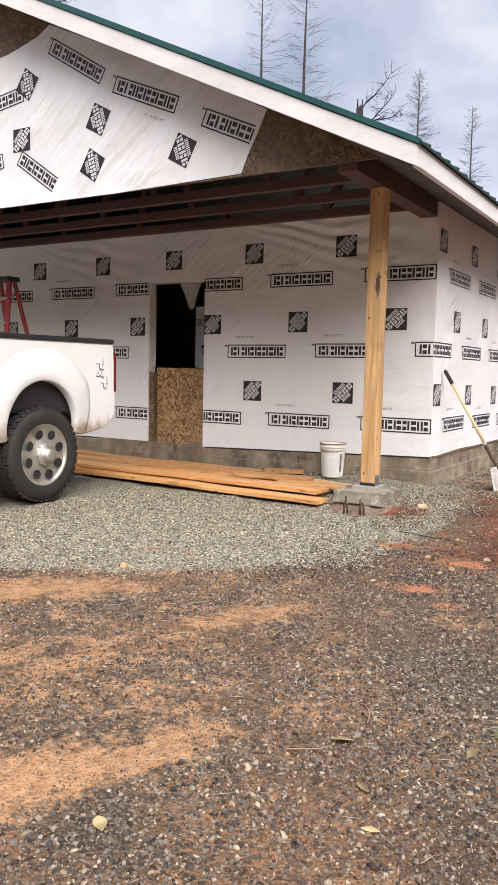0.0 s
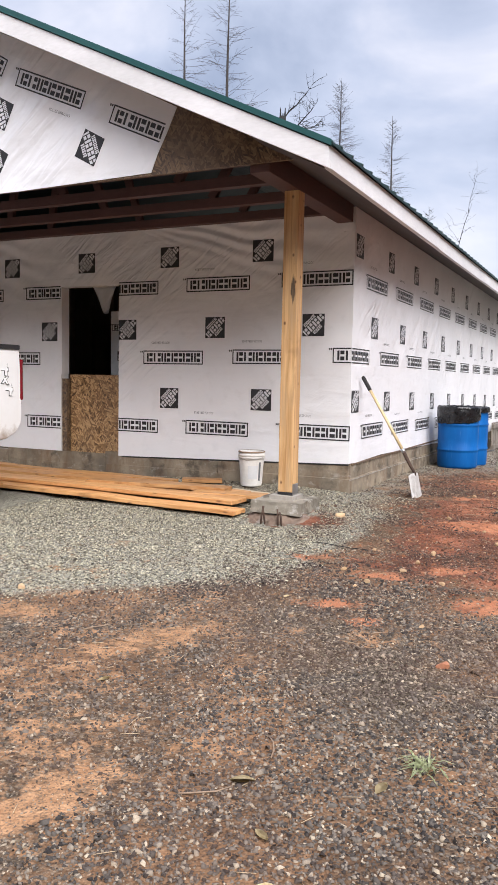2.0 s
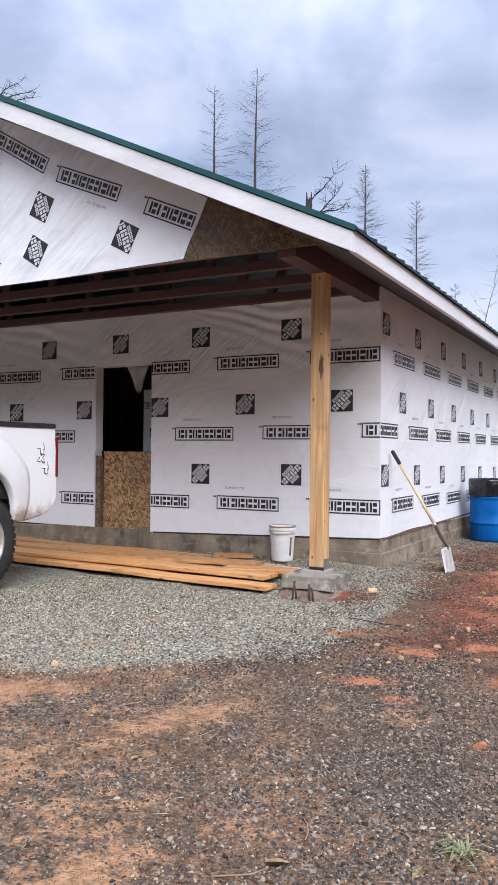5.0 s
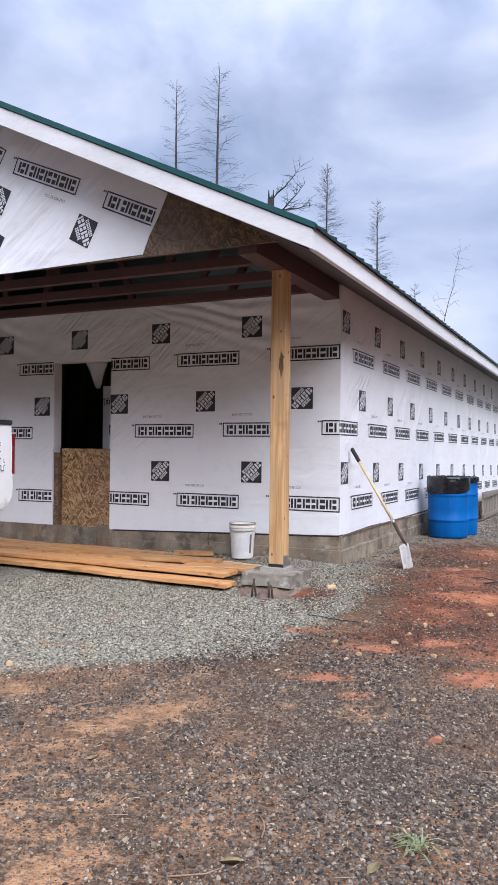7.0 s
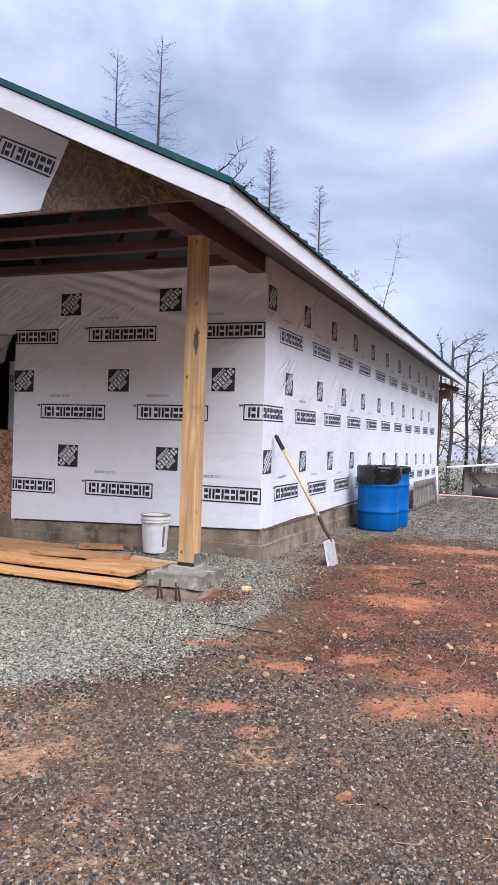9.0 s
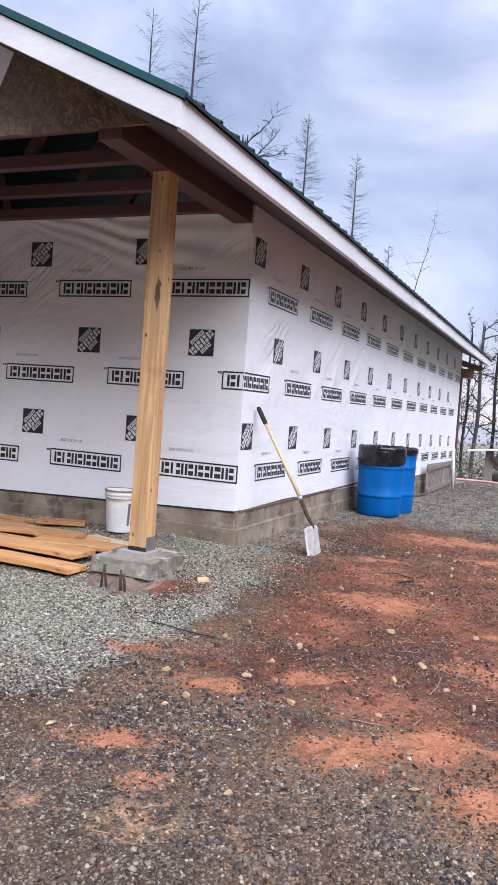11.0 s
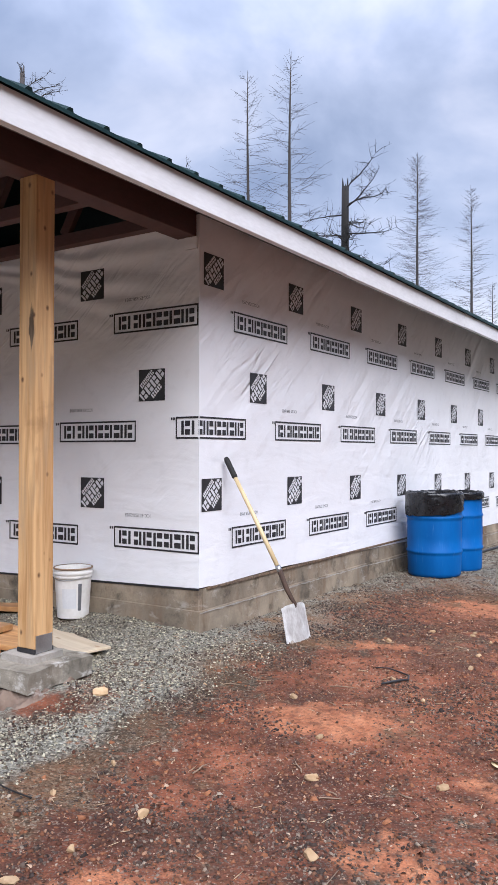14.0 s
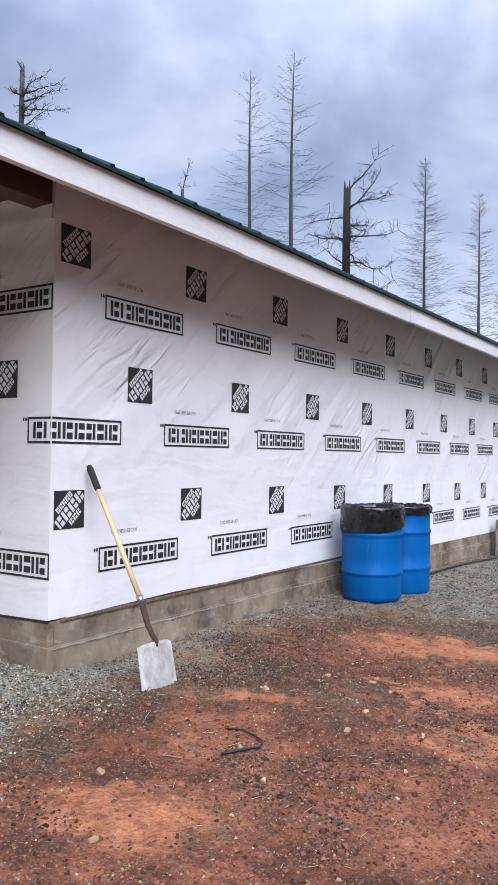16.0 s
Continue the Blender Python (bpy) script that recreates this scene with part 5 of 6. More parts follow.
for xs in (-0.026, -1.974):
    b = prism([(-3.45, 1.46), (-3.0, 1.88), (-2.55, 1.90), (-2.55, 1.46)], 0.006 if xs > -1 else -0.006, "x")
    b.transform(Matrix.Translation((xs, 0, 0)))
    part("side_window", b, GLASS_DARK, cab, "dark tinted glass")
    b = prism([(-2.46, 1.46), (-2.46, 1.90), (-1.88, 1.90), (-1.70, 1.46)], 0.006 if xs > -1 else -0.006, "x")
    b.transform(Matrix.Translation((xs, 0, 0)))
    part("side_window", b, GLASS_DARK, cab, "dark tinted glass")
part("windscreen", beam((-1.0, -3.72, 1.44), (-1.0, -3.10, 1.955), 1.7, 0.008, 0, (0, 0, 1)), GLASS_DARK, cab, "dark tinted glass")
part("front_bumper", box(-2.0, -0.03, -5.08, -4.90, 0.48, 0.78, 0.03), STEEL, truck, "chrome front bumper")


def wheel(near, y):
    sgn = 1 if near else -1
    hub = pose(-0.10 if near else -1.93, y, 0.425, 0, 90 * sgn, 0)
    w = new("wheel")
    w.parent, w.matrix_basis = truck, hub
    w.empty_display_size = 0.1
    prof = [(0.285, -0.13), (0.34, -0.145), (0.395, -0.135), (0.424, -0.11), (0.428, -0.05), (0.428, 0.05), (0.424, 0.11), (0.395, 0.135), (0.34, 0.145), (0.285, 0.13)]
    part("tyre", lathe(prof, 56), RUBBER, w, "black chunky all-terrain tyre", smooth=True)
    tread = bmesh.new()
    for k in range(40):
        a = 2 * math.pi * k / 40
        for j, zc in enumerate((-0.095, -0.035, 0.03, 0.092)):
            b = box(-0.024, 0.024, 0.420, 0.437, zc - 0.024, zc + 0.024)
            merge(tread, b, Matrix.Rotation(a + (0.08 if j % 2 else 0.0), 4, "Z"))
    part("tread", tread, RUBBER, w)
    part("rim", lathe([(0.287, -0.10), (0.292, 0.125), (0.280, 0.128), (0.268, 0.112), (0.245, 0.098), (0.12, 0.118), (0.11, 0.125), (0.0, 0.125)], 56), ALU, w, "polished aluminium rim with black discs for holes", smooth=True)
    # black discs on the solid rim give the darkness of open holes
    for k in range(8):
        a = 2 * math.pi * (k + 0.4) / 8
        b = lathe([(0.0, 0.0), (0.040, 0.0), (0.043, 0.003), (0.045, 0.0)], 18)
        part("hole_disc", b, BLACK_PLASTIC, w, "black disc standing in for a shaded rim hole").matrix_basis = Matrix.Translation((0.196 * math.cos(a), 0.196 * math.sin(a), 0.1205)) @ Matrix.Rotation(a, 4, "Z") @ Matrix.Rotation(radians(-5.5), 4, "Y")
    part("hub_cap", lathe([(0.105, 0.116), (0.105, 0.140), (0.085, 0.158), (0.062, 0.160), (0.058, 0.205), (0.048, 0.215), (0.0, 0.215)], 32), ALU, w, "chromed hub cap", smooth=True)
    for k in range(8):
        a = 2 * math.pi * k / 8
        part("wheel_nut", lathe([(0.011, 0.12), (0.011, 0.145), (0.0, 0.150)], 6), STEEL, w).matrix_basis = Matrix.Translation((0.100 * math.cos(a), 0.100 * math.sin(a), 0.002))


for near in (True, False):
    for y in (0.0, -3.96):
        wheel(near, y)
for k, ch in enumerate(("4", "x", "4")):
  for heavy, proud, mat, note in ((0.0095, 0.0025, BLACK_PLASTIC, "black outline of 4x4 lettering"), (0.0035, 0.0045, TRUCK_PAINT, "white face of 4x4 lettering")):
    me = text_mesh("badge", ch, 0.15 if ch == "4" else 0.10, mat, heavy)
    ob = shared("badge", me, truck, Matrix(((0, 0, 1, proud), (1, 0.18, 0, 0.70 + 0.030 * k), (0, 1, 0, 1.235 - 0.095 * k + (0.015 if k == 1 else 0)), (0, 0, 0, 1))), note)

# ---- step ladder on the porch ----
ladder = empty("step_ladder", pose(-8.22, 7.25, float(ground_z(-8.2, 7.2))), "red fibreglass step ladder standing on the porch", "ladder")
H = 2.37
for dx in (-1, 1):
    part("rail", beam((dx * 0.36, -0.42, 0), (dx * 0.14, -0.04, H), 0.03, 0.08, 0.004, (1, 0, 0)), RED_FIBRE, ladder)
    part("rear_rail", beam((dx * 0.34, 0.62, 0), (dx * 0.13, 0.05, H), 0.025, 0.06, 0.004, (1, 0, 0)), RED_FIBRE, ladder)
for k in range(7):
    t = (k + 0.7) / 7.4
    w = 0.36 + (0.14 - 0.36) * t
    part("step", box(-w, w, -0.42 + 0.38 * t - 0.035, -0.42 + 0.38 * t + 0.045, H * t - 0.03, H * t, 0.004), STEEL, ladder, "aluminium step")
part("top_cap", box(-0.19, 0.19, -0.10, 0.10, H - 0.01, H + 0.05, 0.015), BLACK_PLASTIC, ladder, "black top cap")

# ---- far end of the house and the yard behind ----
back_porch = empty("back_porch_roof", Matrix.Identity(4), "small wooden porch roof behind the house", "porch roof", kind="structure")
part("beam", box(-3.4, -2.30, 22.06, 22.20, 2.66, 2.90, 0.006), BROWN_TIMBER, back_porch)
part("rafter", beam((-2.12, 22.30, 2.90), (-3.4, 22.30, 3.30), 0.05, 0.14), BROWN_TIMBER, back_porch)
part("post", box(-2.66, -2.56, 22.05, 22.15, -0.1, 2.66, 0.006), STAINED, back_porch, "dark red corner post")
crate = empty("slatted_panel", pose(-2.45, 17.3, 0, 0, 0, 90), "weathered grey slatted wooden panel leaning on wall", "panel")
zc = float(ground_z(-2.4, 18.5))
for k in range(13):
    part("slat", box(0.02 + 0.26 * k, 0.18 + 0.26 * k, 0.0, 0.03, zc - 0.05, zc + 0.62 - 0.004 * k, 0.004), GREY_WOOD, crate)
for z in (0.10, 0.55):
    part("rail", box(0.0, 3.35, -0.045, -0.002, zc + z - 0.05, zc + z + 0.04, 0.004), GREY_WOOD, crate)
pipe = Tubes()
pipe.add([(-2.36, 20.45, -0.1), (-2.40, 20.4, 0.9)], [0.035, 0.035], 16)
tagged(new("pipe_stub", pipe.mesh("pipe_stub", PVC)), "short upright white pipe beside the wall", "pipe")
hose = Tubes()
hose.add([(-3.2 + 0.55 * k, 25.4 + 0.3 * math.sin(k * 0.8), float(ground_z(-3.2 + 0.55 * k, 25.4)) + 0.03) for k in range(14)], [0.035] * 14, 8)
tagged(new("hose", hose.mesh("hose", PINK_PIPE)), "faded pink hose lying on the gravel", "hose")
hose = Tubes()
hose.add([(-2.38 + 0.03 * math.sin(k), 12.9 + 0.5 * k, float(ground_z(-2.3, 12.9 + 0.5 * k)) + 0.02) for k in range(9)], [0.018] * 9, 8)
tagged(new("pipe_on_ground", hose.mesh("pipe_on_ground", BLACK_PLASTIC)), "black plastic pipe lying along the foundation", "pipe")
bench = empty("timber_stand", pose(-2.3, 26.6, float(ground_z(-2, 26.6))), "rough timber stand with white metal sheet on top", "stand")
part("sheet", beam((-0.5, -0.2, 0.93), (3.4, 0.1, 1.32), 0.7, 0.04), PVC, bench, "white metal top sheet")
part("rail", box(0.1, 3.3, 0.0, 0.06, 0.42, 0.80, 0.005), GREY_WOOD, bench)
for x in (0.15, 1.6, 3.1):
    part("leg", box(x - 0.12, x + 0.12, -0.08, 0.08, -0.1, 0.95 + 0.08 * x, 0.01), GREY_WOOD, bench)
part("brace", beam((0.2, -0.12, 0.75), (1.0, -0.12, 0.02), 0.05, 0.06), STAINED, bench)
log = Tubes()
zl = float(ground_z(-1.2, 25.9))
log.add([(-1.95, 25.95, zl + 0.14), (-1.2, 25.9, zl + 0.17), (-0.4, 25.85, zl + 0.18), (0.6, 25.8, zl + 0.2)], [0.17, 0.19, 0.20, 0.21], 14)
tagged(new("log", log.mesh("log", BARK)), "cut grey log lying on the gravel", "log")

# ---- trees ----


def limb(tb, rng, start, direction, length, r0, segs=6, droop=0.0, curl=0.25, n=3):
    pts, rad = [Vector(start)], [r0]
    d = Vector(direction).normalized()
    for k in range(segs):
        d = (d + Vector((rng.uniform(-1, 1), rng.uniform(-1, 1), rng.uniform(-0.8, 0.8))) * curl + Vector((0, 0, -droop + 2 * droop * (k / segs)))).normalized()
        pts.append(pts[-1] + d * (length / segs))
        rad.append(max(0.009, r0 * (1 - 0.85 * (k + 1) / segs)))
    tb.add(pts, rad, n)
    return pts


def bare_conifer(x, y, top_z, seed, spread=3.0, dense=1.0, low=0.25, mat=BARK, label="tall bare dead conifer with thin branches"):
    rng = random.Random(seed)
    z0 = float(ground_z(x, y)) - 0.5
    h = top_z - z0
    t = empty("tree", pose(x, y, z0), label, "tree", "bare trees behind the house")
    tr = Tubes()
    lean = (rng.uniform(-0.02, 0.02), rng.uniform(-0.02, 0.02))
    pts = [(lean[0] * h * s + 0.12 * math.sin(s * 7 + seed), lean[1] * h * s, h * s) for s in [k / 14 for k in range(15)]]
    pts = [(p[0] - (lean[0] * h + 0.12 * math.sin(7 + seed)), p[1], p[2]) for p in pts]
    tr.add(pts, [0.02 + 0.26 * (1 - k / 14) ** 0.9 * h / 30 for k in range(15)], 8)
    ob = new("trunk", tr.mesh("trunk", mat))
    ob.parent = t
    br = Tubes()
    n = int(150 * dense * h / 30)
    for k in range(n):
        s = low + (0.985 - low) * ((k + rng.random()) / n) ** 0.9
        i = min(13, int(s * 14))
        a, b = Vector(pts[i]), Vector(pts[i + 1])
        p = a.lerp(b, s * 14 - i)
        ang = rng.uniform(0, 2 * math.pi)
        ln = 1.95 * spread * (1.03 - s) ** 0.7 * rng.uniform(0.35, 1.15) + 0.2
        up = rng.uniform(-0.25, 0.30) + 0.45 * (s > 0.88)
        q = limb(br, rng, p, (math.cos(ang), math.sin(ang), up), ln, (0.014 + 0.008 * (1 - s)) * (1.0 if y < 80 else 1.6), 7, -0.13, 0.06)
        for j in range(2, 5):
            for sd in (-1, 1):
                if rng.random() < 0.65:
                    side = Vector((-math.sin(ang), math.cos(ang), 0)) * sd
                    limb(br, rng, q[j], side * 0.9 + Vector((math.cos(ang), math.sin(ang), rng.uniform(-0.35, 0.1))), ln * rng.uniform(0.18, 0.36), 0.010 if y < 80 else 0.021, 3, -0.1, 0.12)
    ob = new("crown", br.mesh("crown", mat))
    ob.parent = t
    return t


def broken_tree(x, y, trunk_z, top_z, seed, reach=4.0, r=0.35, mat=BARK, branches=9, side=0.0, rise=0.0, low=0.55, label="dead broken-topped tree with crooked branches"):
    rng = random.Random(seed)
    z0 = float(ground_z(x, y)) - 0.5
    h = trunk_z - z0
    t = empty("tree", pose(x, y, z0), label, "tree", "bare trees behind the house")
    tr = Tubes()
    pts = [(0.15 * math.sin(k * 0.9 + seed) * (1 - k / 10), 0.0, h * k / 10) for k in range(11)]
    tr.add(pts, [r * (1.25 - 0.45 * k / 10) for k in range(11)], 9)
    for k in range(5):
        a = k * 1.3
        tr.add([(0.5 * r * math.cos(a), 0.5 * r * math.sin(a), h - 0.3), (0.6 * r * math.cos(a), 0.6 * r * math.sin(a), h + rng.uniform(0.1, 0.7))], [0.3 * r, 0.03], 4)
    ob = new("trunk", tr.mesh("trunk", mat))
    ob.parent = t
    br = Tubes()
    for k in range(branches):
        s = low + (0.99 - low) * (k + rng.random()) / branches
        ang = rng.uniform(0, 2 * math.pi) if not side else (0.0 if side > 0 else math.pi) + rng.uniform(-1.0, 1.0)
        up = rng.uniform(-0.25, 0.45) + rise
        ln = reach * rng.uniform(0.5, 1.0)
        if k >= branches - 2:
            up, ln, s = (2.6, (top_z - trunk_z) * 1.15, 0.985) if k == branches - 1 else (0.35, reach * 0.8, 0.94)
            ang = 0.4 + 0.8 * (k % 2) if not side else ang
        q = limb(br, rng, (0, 0, h * s), (math.cos(ang), math.sin(ang), up), ln, min(0.085, 0.45 * r), 8, 0.05, 0.30, 4)
        for j in range(2, 9):
            for m in range(2):
                d = Vector((rng.uniform(-1, 1), rng.uniform(-1, 1), rng.uniform(-0.6, 0.9)))
                q2 = limb(br, rng, q[min(j, 8)], d + (q[-1] - q[0]).normalized() * 0.5, ln * rng.uniform(0.15, 0.42), 0.028, 5, 0.04, 0.32)
                for w in range(2):
                    limb(br, rng, q2[rng.randint(2, 4)], Vector((rng.uniform(-1, 1), rng.uniform(-1, 1), rng.uniform(-0.5, 0.7))), ln * rng.uniform(0.08, 0.2), 0.015, 3, 0, 0.3)
    ob = new("crown", br.mesh("crown", mat))
    ob.parent = t
    return t


bare_conifer(-35.9, 60, 35.1, 11, 4.2, 0.75)
bare_conifer(-31.6, 60, 35.6, 12, 4.6, 0.85)
bare_conifer(-46.6, 130, 53.2, 13, 6.5, 1.7, 0.2, BARK, "slender bare conifer with dense fine branches")
bare_conifer(-37.4, 130, 45.9, 14, 5.0, 1.2)
bare_conifer(-29.5, 115, 25.8, 15, 3.4, 0.9)
bare_conifer(-27.0, 115, 27.0, 16, 3.4, 0.9)
broken_tree(-26.4, 60, 23.0, 26.6, 22, 5.2, 0.36, CHAR, 30, 0.0, 0.1, 0.40, label="charred broken-topped tree with crooked side branches")
broken_tree(-47.5, 45, 31.6, 32.6, 23, 3.6, 0.24, BARK, 14, 1.0, 0.0, 0.84)
broken_tree(-43.2, 60, 25.5, 28.4, 24, 2.2, 0.20, BARK, 6)
broken_tree(-23.8, 120, 20.0, 30.4, 25, 2.4, 0.16, BARK, 4, 1.0, 1.0, 0.85)
for k, (x, y, tz, r) in enumerate(((-6.9, 58, 9.3, 0.09), (-5.9, 56, 9.8, 0.12), (-5.2, 60, 9.6, 0.11), (-7.4, 50, 5.0, 0.11), (-3.9, 57, 8.0, 0.08), (-4.6, 66, 7.0, 0.1), (-2.6, 58, 6.0, 0.07))):
    broken_tree(x, y, tz - 2.0, tz, 40 + k, 3.2, r, BARK if k % 2 else CHAR, 8, 0.0, 1.0, 0.25)

# low shrubs beyond the yard
rng = random.Random(77)
sv, sf = [], []
for k in range(7000):
    cx, cy = rng.uniform(-9.5, 6), rng.uniform(31, 46)
    hgt = 0.9 + 1.1 * (0.5 + 0.5 * noise.noise(Vector((cx * 0.5, cy * 0.3, 1))))
    c = Vector((cx + rng.gauss(0, 0.3), cy, float(ground_z(cx, cy)) + abs(rng.gauss(0, 0.55)) * hgt))
    a, b = Vector((rng.uniform(-1, 1), rng.uniform(-1, 1), rng.uniform(-1, 1))).normalized() * 0.075, Vector((rng.uniform(-1, 1), rng.uniform(-1, 1), rng.uniform(-1, 1))).normalized() * 0.055
    n0 = len(sv)
    sv += [tuple(c + a), tuple(c + b), tuple(c - a), tuple(c - b)]
    sf.append((n0, n0 + 1, n0 + 2, n0 + 3))
me = bpy.data.meshes.new("shrubs")
me.from_pydata(sv, [], sf)
me.materials.append(SHRUB)
tagged(new("shrubs", me), "low dull green shrubs beyond the yard", "shrubs", kind="stuff")
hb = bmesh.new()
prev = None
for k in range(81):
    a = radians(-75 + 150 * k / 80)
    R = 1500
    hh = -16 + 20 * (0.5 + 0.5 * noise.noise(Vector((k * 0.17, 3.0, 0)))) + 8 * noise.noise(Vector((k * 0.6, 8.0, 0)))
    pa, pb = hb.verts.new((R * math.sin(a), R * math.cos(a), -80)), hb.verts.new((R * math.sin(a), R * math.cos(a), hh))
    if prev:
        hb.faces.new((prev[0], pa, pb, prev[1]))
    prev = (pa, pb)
# unseen ring added to block low sky light, so upper walls fall darker
wb = bmesh.new()
prev = None
for k in range(131):
    a = radians(32 + 260 * k / 130)
    R = 62 + 6 * noise.noise(Vector((k * 0.31, 1.0, 0)))
    hh = 25 + 5 * noise.noise(Vector((k * 0.23, 5.0, 0))) + 4 * noise.noise(Vector((k * 0.9, 9.0, 0)))
    row = [wb.verts.new((R * math.sin(a), R * math.cos(a), -6)), wb.verts.new((R * math.sin(a), R * math.cos(a), hh)), wb.verts.new(((R + 12) * math.sin(a), (R + 12) * math.cos(a), hh - 1)), wb.verts.new(((R + 14) * math.sin(a), (R + 14) * math.cos(a), -6))]
    if prev:
        for i in range(3):
            wb.faces.new((prev[i], row[i], row[i + 1], prev[i + 1]))
    prev = row
thing("low_sky_blocker", wb, SHRUB, "unseen dark woods ring added to block low sky light", "woods", kind="structure")
thing("backdrop_hills", hb, FAR_HILL, "ridge on the horizon with haze in its colour", "hills", kind="structure")

# ---- loose stones, leaves, twigs and weeds on the ground ----


def rock_mesh(seed, mat):
    b = bmesh.new()
    bmesh.ops.create_icosphere(b, subdivisions=2, radius=1.0)
    for v in b.verts:
        n = noise.noise(v.co * 1.1 + Vector((seed * 7.1, 0, 0)))
        n2 = noise.noise(v.co * 3.0 + Vector((0, seed * 3.3, 0)))
        v.co *= 1 + 0.45 * n + 0.15 * n2
    rk = random.Random(seed)
    for _ in range(9):
        d = Vector((rk.gauss(0, 1), rk.gauss(0, 1), rk.gauss(0, 1))).normalized()
        cut = rk.uniform(0.48, 0.8)
        for v in b.verts:
            over = v.co.dot(d) - cut
            if over > 0:
                v.co -= d * over
    for v in b.verts:
        v.co.z *= 0.75
    return mesh_of(b, "rock", mat)


rock_tan = [rock_mesh(k, ROCK_TAN) for k in range(5)]
rock_red = rock_mesh(9, BRICK_RED)


def rock(x, y, size, me, label, turn=0.0):
    ob = new("rock", me)
    ob.matrix_basis = pose(x, y, float(ground_z(x, y)) + size * 0.22, 0, 0, turn) @ Matrix.Diagonal((size, size * 0.72, size, 1))
    tagged(ob, label, "rock", "loose rocks on the driveway")


rock(-0.665, 3.80, 0.038, rock_red, "orange-red broken stone on dark gravel")
for x, y, s in ((-2.19, 6.73, 0.060), (-1.17, 5.90, 0.040), (-1.25, 5.35, 0.034), (-0.60, 5.68, 0.038), (-0.52, 6.0, 0.044), (-0.33, 6.78, 0.036), (-0.80, 6.54, 0.040), (-3.18, 3.80, 0.045),
                (-0.88, 4.31, 0.026), (-1.38, 4.95, 0.036), (-1.62, 5.2, 0.034), (-0.95, 5.15, 0.03), (-0.2, 5.6, 0.034), (0.1, 6.2, 0.04), (-1.35, 7.35, 0.034), (-1.0, 7.9, 0.03)):
    rock(x, y, 0.8 * s, rock_tan[int(x * 97) % 5], "small tan stone on reddish clay", x * 400)
rr = random.Random(5)
for k in range(46):
    x, y = rr.uniform(-1.9, 1.4), rr.uniform(4.5, 9.5)
    rock(x, y, rr.uniform(0.012, 0.026), rock_tan[k % 5], "small tan stone on reddish clay", rr.uniform(0, 360))


def leaf_mesh():
    b = bmesh.new()
    rows = []
    for j in range(7):
        t = j / 6
        w = 0.25 * math.sin(math.pi * (0.06 + 0.9 * t)) * (1 + 0.18 * math.sin(t * 19))
        rows.append([b.verts.new((t - 0.5, s * w, 0.05 * abs(s) * w + 0.03 * math.sin(t * 3.1))) for s in (-1, 0, 1)])
    for r0, r1 in zip(rows, rows[1:]):
        for i in range(2):
            b.faces.new((r0[i], r0[i + 1], r1[i + 1], r1[i]))
    bmesh.ops.solidify(b, geom=b.faces[:], thickness=0.004)
    return mesh_of(b, "leaf", LEAF_DRY)


leaf = leaf_mesh()
for x, y, s, a in ((-1.04, 2.49, 0.085, 20), (-1.41, 1.63, 0.085, -40), (-0.62, 2.66, 0.075, 80), (-0.86, 2.25, 0.06, 150), (-0.75, 2.05, 0.055, 10), (-1.9, 2.9, 0.06, 60), (-2.9, 3.0, 0.06, 0), (-0.30, 4.65, 0.045, 30), (-1.7, 4.4, 0.05, 70), (-0.2, 7.1, 0.07, 130)):
    ob = new("fallen_leaf", leaf)
    ob.matrix_basis = pose(x, y, float(ground_z(x, y)) + 0.010, 2, -3, a) @ Matrix.Diagonal((s, s, s, 1))
    tagged(ob, "dry yellow leaf fallen on the gravel", "leaf", "fallen leaves on the driveway")
rt = random.Random(8)
for k in range(34):
    x, y = rt.uniform(-2.4, 1.0), rt.uniform(1.6, 8.5)
    a, ln = rt.uniform(0, math.pi), rt.uniform(0.06, 0.18)
    if k == 0:
        x, y, a, ln = -0.40, 5.80, 1.5, 0.34
    tb = Tubes()
    tb.add([(x + (s - 0.5) * ln * math.cos(a) + 0.012 * math.sin(s * 5 + k), y + (s - 0.5) * ln * math.sin(a), float(ground_z(x + (s - 0.5) * ln * math.cos(a), y + (s - 0.5) * ln * math.sin(a))) + 0.008) for s in (0, 0.3, 0.6, 1.0)], [0.0032, 0.0032, 0.0028, 0.0015], 5)
    tagged(new("twig", tb.mesh("twig", TWIG)), "thin dry twig lying on the ground", "twig", "twigs on the driveway")
tb = Tubes()
tb.add([(px, py, float(ground_z(px, py)) + 0.014) for px, py in ((-1.17, 8.04), (-1.10, 8.07), (-1.02, 8.06), (-0.95, 8.02), (-0.93, 7.96), (-0.95, 7.90), (-0.99, 7.83), (-1.02, 7.78))], [0.003, 0.004, 0.005, 0.005, 0.005, 0.007, 0.007, 0.006], 6)
tagged(new("strap", tb.mesh("strap", BLACK_PLASTIC)), "bent black rubber strap lying on clay", "strap")
tb = Tubes()
tb.add([(-2.04 + 0.085 * k, 5.77 + 0.015 * math.sin(k * 1.1), float(ground_z(-2.04 + 0.085 * k, 5.77)) + 0.012) for k in range(6)], [0.0032] * 6, 6)
tagged(new("stick", tb.mesh("stick", CHAR)), "dark thin stick lying on clay", "stick")
rw = random.Random(3)
weed = empty("weed", pose(-0.53, 2.862, float(ground_z(-0.53, 2.862))) @ Matrix.Diagonal((0.8, 0.8, 0.8, 1)), "small green weed growing through the gravel", "weed")
